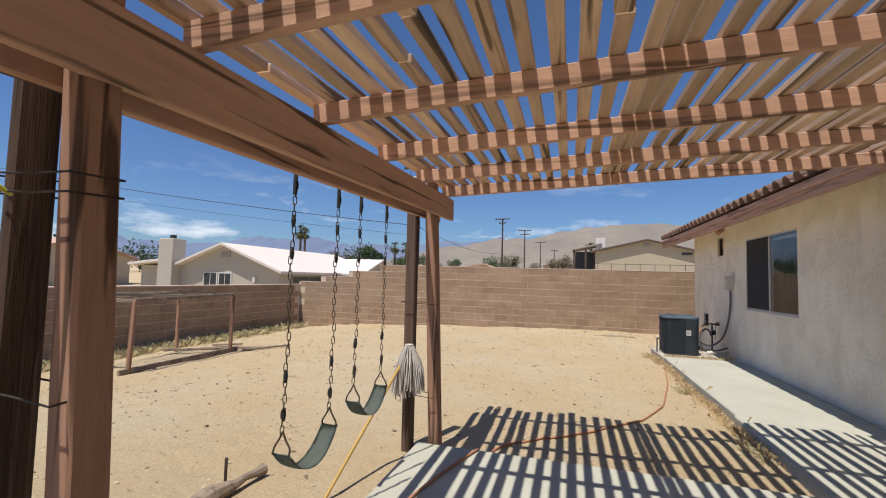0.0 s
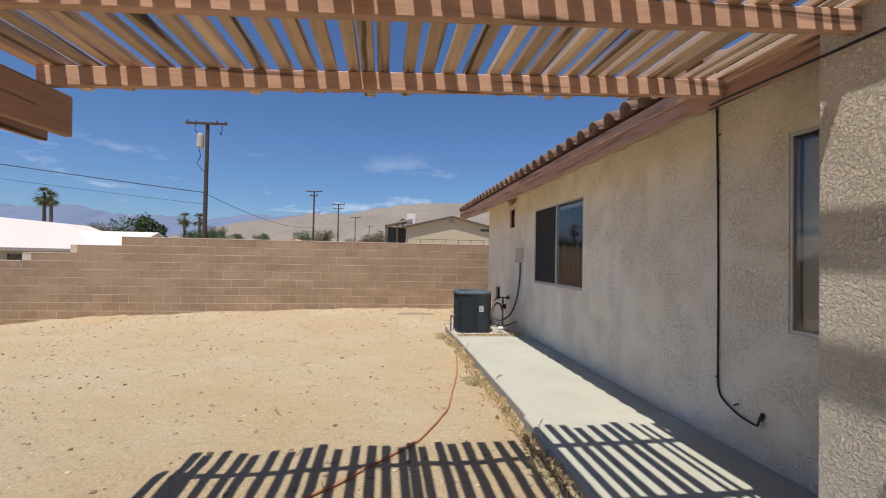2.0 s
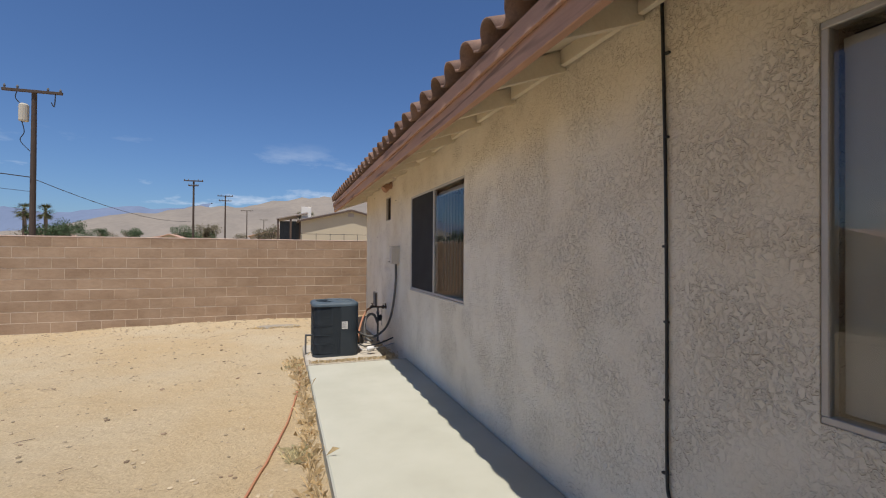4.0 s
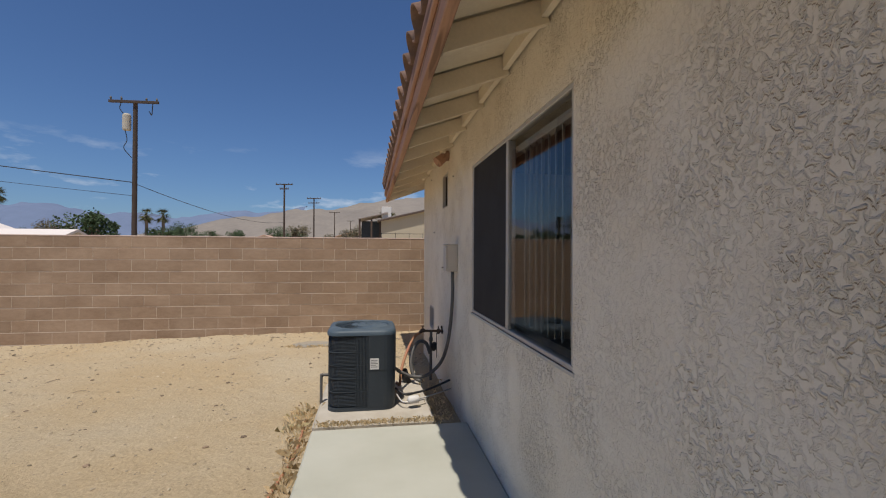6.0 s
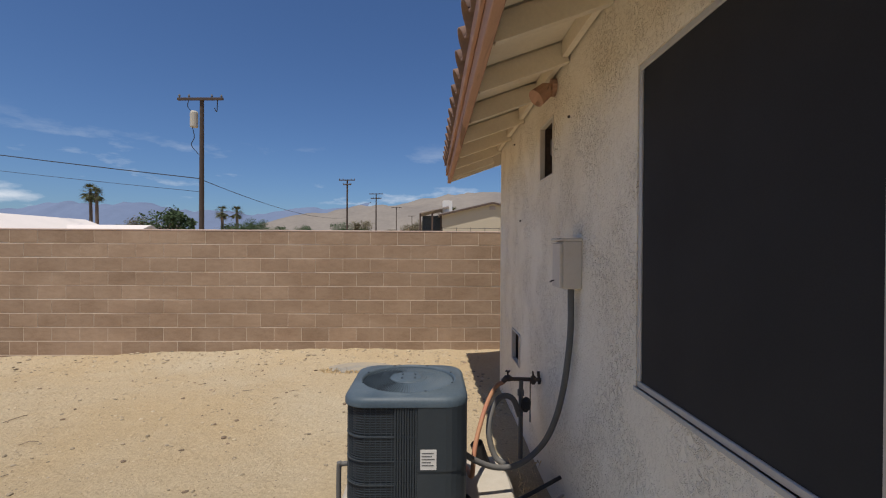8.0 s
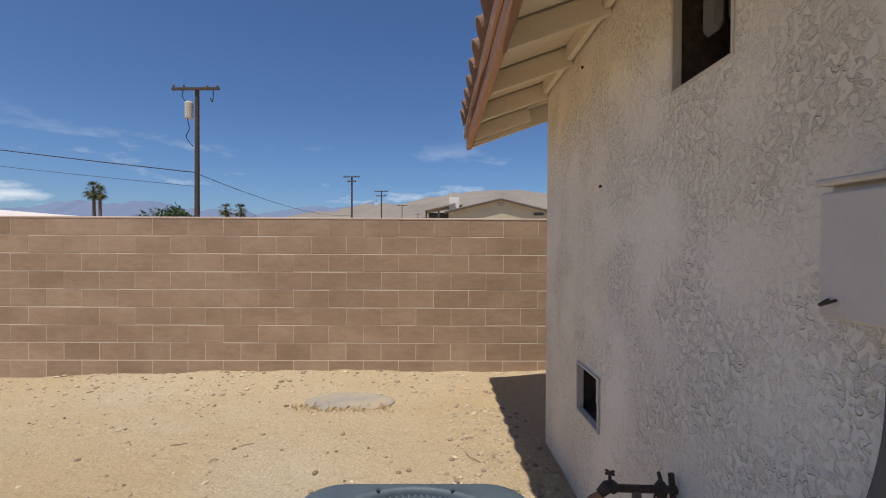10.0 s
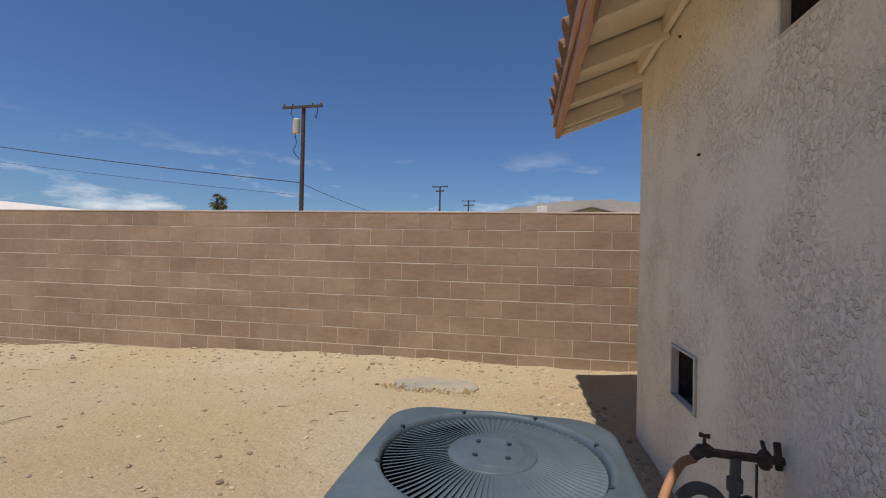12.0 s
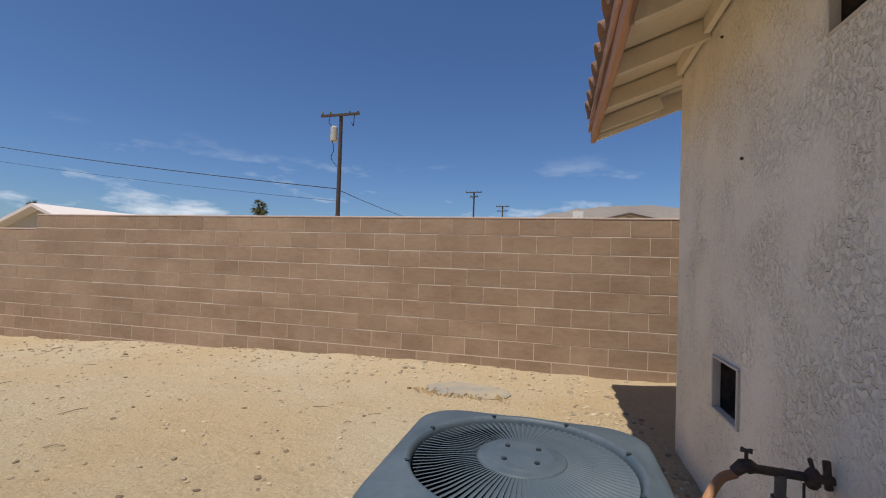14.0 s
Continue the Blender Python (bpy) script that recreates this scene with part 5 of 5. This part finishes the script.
def tree(x, y, base, h, w, mat, seed, label, name="tree"):
    rr = random.Random(seed)
    t = thing(name, label, "tree" if name == "tree" else "shrub", at=(x, y, base))
    tb = bmesh.new()
    tube([(0, 0, 0), (0.05, 0, h * 0.3), (0, 0.05, h * 0.55)], 0.1, 8, tb, radii=[0.03 * h, 0.024 * h, 0.015 * h])
    blobs = []
    for i in range(9):
        a, r_ = rr.uniform(0, 6.28), rr.uniform(0.1, 0.36) * w
        c = Vector((math.cos(a) * r_, math.sin(a) * r_, h * rr.uniform(0.35, 0.86)))
        blobs.append((c, rr.uniform(0.13, 0.24) * w))
        tube([(0, 0, h * 0.3), c * 0.6 + Vector((0, 0, 0.1)), c], 0.05, 5, tb, radii=[0.014 * h, 0.009 * h, 0.003 * h])
    part("trunk", tb, M["palm_trunk"], t)
    cb = bmesh.new()
    for c, r_ in blobs:
        for k in range(130):
            d = Vector((rr.gauss(0, 1), rr.gauss(0, 1), rr.gauss(0, 0.8))).normalized() * r_ * rr.uniform(0.55, 1.1)
            s = h * rr.uniform(0.018, 0.04)
            u = Vector((rr.uniform(-1, 1), rr.uniform(-1, 1), rr.uniform(-1, 1))).normalized()
            v_ = u.orthogonal().normalized()
            o = c + d
            cb.faces.new([cb.verts.new(o + u * s), cb.verts.new(o + v_ * s * 0.6), cb.verts.new(o - u * s), cb.verts.new(o - v_ * s * 0.6)])
    part("crown", cb, mat, t)
    return t


tree(-33.2, 66, 0.5, 6.0, 6.5, M["leaf"], 1, "dense dark green tree beyond the wall")
tree(-31.5, 67, 0.5, 6.3, 4.5, M["leaf"], 12, "dense dark green tree beyond the wall")
tree(-34.5, 92, 1, 5.2, 6, M["leaf"], 2, "dark green tree beside the palms")
tree(-58, 40, -0.8, 6.0, 8, M["leaf"], 3, "rounded green tree behind the houses")
tree(-62, 52, -0.8, 6.0, 9, M["leaf"], 13, "rounded green tree behind the houses")
rs = random.Random(21)
for i in range(34):
    y = rs.uniform(85, 190)
    x = rs.uniform(-0.62, 0.04) * y
    tree(x, y, ground_z(x, y) - 0.5, rs.uniform(2.6, 4.6), rs.uniform(4, 7), rs.choice((M["leaf"], M["dry_leaf"], M["dry_leaf"])), 100 + i, "dusty desert shrub among distant houses", "shrub")
tree(-8.7, 70, 0.5, 5.2, 1.6, M["dry_leaf"], 77, "bare dry spindly tree near the poles")

# ---- stones, clods, weeds ----


def stones(name, count, xr, yr, smin, smax, mat, label, seed, avoid=True):
    rr = random.Random(seed)
    bm = bmesh.new()
    base = bmesh.new()
    bmesh.ops.create_icosphere(base, subdivisions=1, radius=1)
    cos = [v.co.copy() for v in base.verts]
    tri = [[v.index for v in f.verts] for f in base.faces]
    base.free()
    vs, fs = [], []
    made = 0
    while made < count:
        x, y = rr.uniform(*xr), rr.uniform(*yr)
        if avoid and ((x > 1.6 and y < 10.3) or (x > -1.2 and y < 3.45)):
            continue
        s = smin + (smax - smin) * rr.random() ** 4
        o = len(vs)
        m = Matrix.Rotation(rr.uniform(0, 6.28), 3, "Z") @ Matrix.Diagonal((1, rr.uniform(0.6, 1), rr.uniform(0.25, 0.6)))
        z = ground_z(x, y)
        for c in cos:
            p = m @ (c * s * rr.uniform(0.8, 1.2))
            vs.append((x + p.x, y + p.y, z + p.z + s * 0.15))
        fs += [[o + i for i in t] for t in tri]
        made += 1
    me = bpy.data.meshes.new(name)
    me.from_pydata(vs, [], fs)
    me.materials.append(mat)
    bm.free()
    return tagged(new(name, me), label, "stones", kind="stuff")


stones("gravel", 12000, (-9.2, 3.0), (0.5, 13.85), 0.003, 0.022, M["pebble"], "scattered small pale stones on the sand", 31)
stones("gravel", 700, (-6, 3.0), (13.2, 13.95), 0.006, 0.04, M["pebble"], "broken stones along the foot of the wall", 32)
stones("gravel", 420, (2.3, 3.0), (11.2, 12.9), 0.006, 0.03, M["pebble"], "loose gravel at the house corner", 33, False)
stones("clods", 1500, (-9.2, 2.8), (0.5, 13.9), 0.003, 0.028, M["soil_clod"], "small dark clods and bark scraps on the sand", 34)


stones("gravel", 5000, (-3.5, 3.0), (8.5, 13.9), 0.002, 0.010, M["pebble"], "fine gravel over the sand", 36)
stones("clods", 260, (-6, 2.6), (12.6, 13.9), 0.003, 0.02, M["soil_clod"], "dark bark scraps near the wall", 37)


def grass(name, spots, mat, label, seed, lo=0.04, hi=0.16):
    """Tufts of thin dry blades; spots: (x, y, spread in x, spread in y, blades)."""
    rr = random.Random(seed)
    vs, fs = [], []
    for x, y, sx, sy, n in spots:
        for _ in range(n):
            px, py = x + rr.gauss(0, sx), y + rr.gauss(0, sy)
            pz = ground_z(px, py) if not (1.74 < px < 3.04 and py < 10.25) else 0.0
            a, L = rr.uniform(0, 6.28), rr.uniform(lo, hi)
            lean = rr.uniform(0.2, 1.2)
            w = rr.uniform(0.0007, 0.0016)
            o = len(vs)
            dx, dy = math.cos(a), math.sin(a)
            vs += [(px - dy * w, py + dx * w, pz - 0.01), (px + dy * w, py - dx * w, pz - 0.01), (px + dx * L * lean * 0.5 + dy * w * 0.6, py + dy * L * lean * 0.5 - dx * w * 0.6, pz + L * 0.6), (px + dx * L * lean, py + dy * L * lean, pz + L * (1.1 - 0.6 * lean))]
            fs += [(o, o + 1, o + 2), (o, o + 2, o + 3)]
    me = bpy.data.meshes.new(name)
    me.from_pydata(vs, [], fs)
    me.materials.append(mat)
    return tagged(new(name, me), label, "weeds", kind="stuff")


grass("dry_grass", [(1.66, 4.2 + 0.12 * k, 0.035, 0.09, 22) for k in range(40)] + [(1.6, 9.0 + 0.1 * k, 0.07, 0.08, 20) for k in range(8)], M["straw"], "dry straw weeds along the walkway edge", 41, 0.03, 0.11)
grass("dry_grass", [(1.8 + 0.06 * k, 8.97, 0.04, 0.02, 34) for k in range(18)] + [(2.85, 9.0 + 0.15 * k, 0.05, 0.06, 26) for k in range(8)], M["straw"], "dry straw weeds round the equipment pad", 42, 0.012, 0.05)
grass("weeds", [(1.60, 9.2, 0.06, 0.12, 22), (1.60, 9.6, 0.06, 0.1, 14), (1.55, 6.6, 0.05, 0.05, 90), (1.60, 4.4, 0.03, 0.15, 90)], M["weed"], "dusty green-brown weeds beside the concrete", 43, 0.03, 0.11)
grass("weeds", [(-9.1, 4 + 0.25 * k, 0.15, 0.15, 70) for k in range(40)], M["weed"], "dry brown weeds along the shaded wall", 44, 0.06, 0.32)
grass("dry_grass", [(0.97, 12.81, 0.08, 0.03, 60), (1.35, 12.73, 0.22, 0.02, 110), (1.70, 12.83, 0.06, 0.03, 40)], M["straw"], "dry roots round the buried cover", 45, 0.02, 0.07)
tw = random.Random(51)
tb = bmesh.new()
for i in range(90):
    x, y = tw.uniform(-8.5, 2.6), tw.uniform(3.6, 13.6)
    if x > 1.55 and y < 10.4:
        continue
    a, L = tw.uniform(0, 6.28), tw.uniform(0.04, 0.2)
    tube([(x, y, ground_z(x, y) + 0.006), (x + L * 0.5 * math.cos(a), y + L * 0.5 * math.sin(a), ground_z(x, y) + 0.016), (x + L * math.cos(a + 0.3), y + L * math.sin(a + 0.3), ground_z(x, y) + 0.008)], 0.003, 4, tb)
tagged(part("twigs", tb, M["grey_wood"]), "small dry twigs strewn over the sand", "twigs", kind="stuff")

# ---- block walls ----
CH, BL, J = 0.2135, 0.42, 0.012
BY = 14.01
back = tagged(part("wall_back", box(-9.45, 7.5, BY + 0.001, BY + 0.18, -0.9, 1.0), M["mortar"]), "tan concrete block garden wall with pale joints", "wall", kind="structure")
bm = bmesh.new()
for x0, z0, z1 in ((-8.55, 1.0, 1.225), (-7.45, 1.225, 1.44), (-6.25, 1.44, 1.682)):
    box(x0, 7.5, BY + 0.001, BY + 0.18, z0 - 0.001, z1, 0, bm)
part("core", bm, M["mortar"], back)
bme = mesh_of(box(0, BL - 0.005, 0, 0.19, 0, CH - J, 0.0015), M["block"], "block")
rbk = random.Random(61)
for k in range(7):
    zt = 1.265 + CH * (k - 5) + J / 2
    lim = -6.25 if zt > 1.44 else -7.45 if zt > 1.2 else -8.55 if zt > 1.0 else -9.4
    for i in range(-28, 11):
        x = 2.155 + i * BL + (BL / 2 if k % 2 else 0)
        if x < lim - 0.1 or x > 4.6:
            continue
        shared("block", bme, back, pose(x, BY + rbk.uniform(-.0022, -.0010), zt + rbk.uniform(-.003, .003), 0, rbk.uniform(-.25, .25), rbk.uniform(-.08, .08)))
low_ = bmesh.new()
for x0, x1, z in ((-6.25, 7.5, 1.682), (-7.45, -6.26, 1.445), (-8.55, -7.46, 1.23), (-9.4, -8.56, 1.015)):
    box(x0, x1, BY - 0.006, BY + 0.195, z, z + 0.022, 0.004, low_)
part("cap", low_, M["cap"], back, "pale pinkish mortar cap")
for k in (-1, -2, -3, -4):
    zt = 1.265 + CH * (k - 5) + J / 2
    bm = bmesh.new()
    for i in range(-28, 6):
        o = 2.155 + i * BL + (BL / 2 if k % 2 else 0)
        box(o, o + BL - 0.0065, BY, BY + 0.15, zt, zt + CH - J, 0, bm)
    tagged(part("lower_blocks", bm, M["block_run"], back), kind="stuff")

left = tagged(part("wall_left", box(-9.6, -9.406, -6, 14.19, -1.0, 0.90), M["mortar"]), "shaded brown block wall with pale cap", "wall", kind="structure")
bm = bmesh.new()
for k in range(8):
    z = 0.90 - CH * (k + 1) + J
    for i in range(48):
        y = -6 + i * BL + (BL / 2 if k % 2 else 0)
        if y < 13.6:
            box(-9.62, -9.40, y, y + BL - J, z, z + CH - J, 0, bm)
tagged(part("blocks", bm, M["block_run"], left), kind="stuff")
part("cap", box(-9.63, -9.39, -6, 14.0, 0.90, 0.93, 0.004), M["cap"], left, "pale pinkish cap")
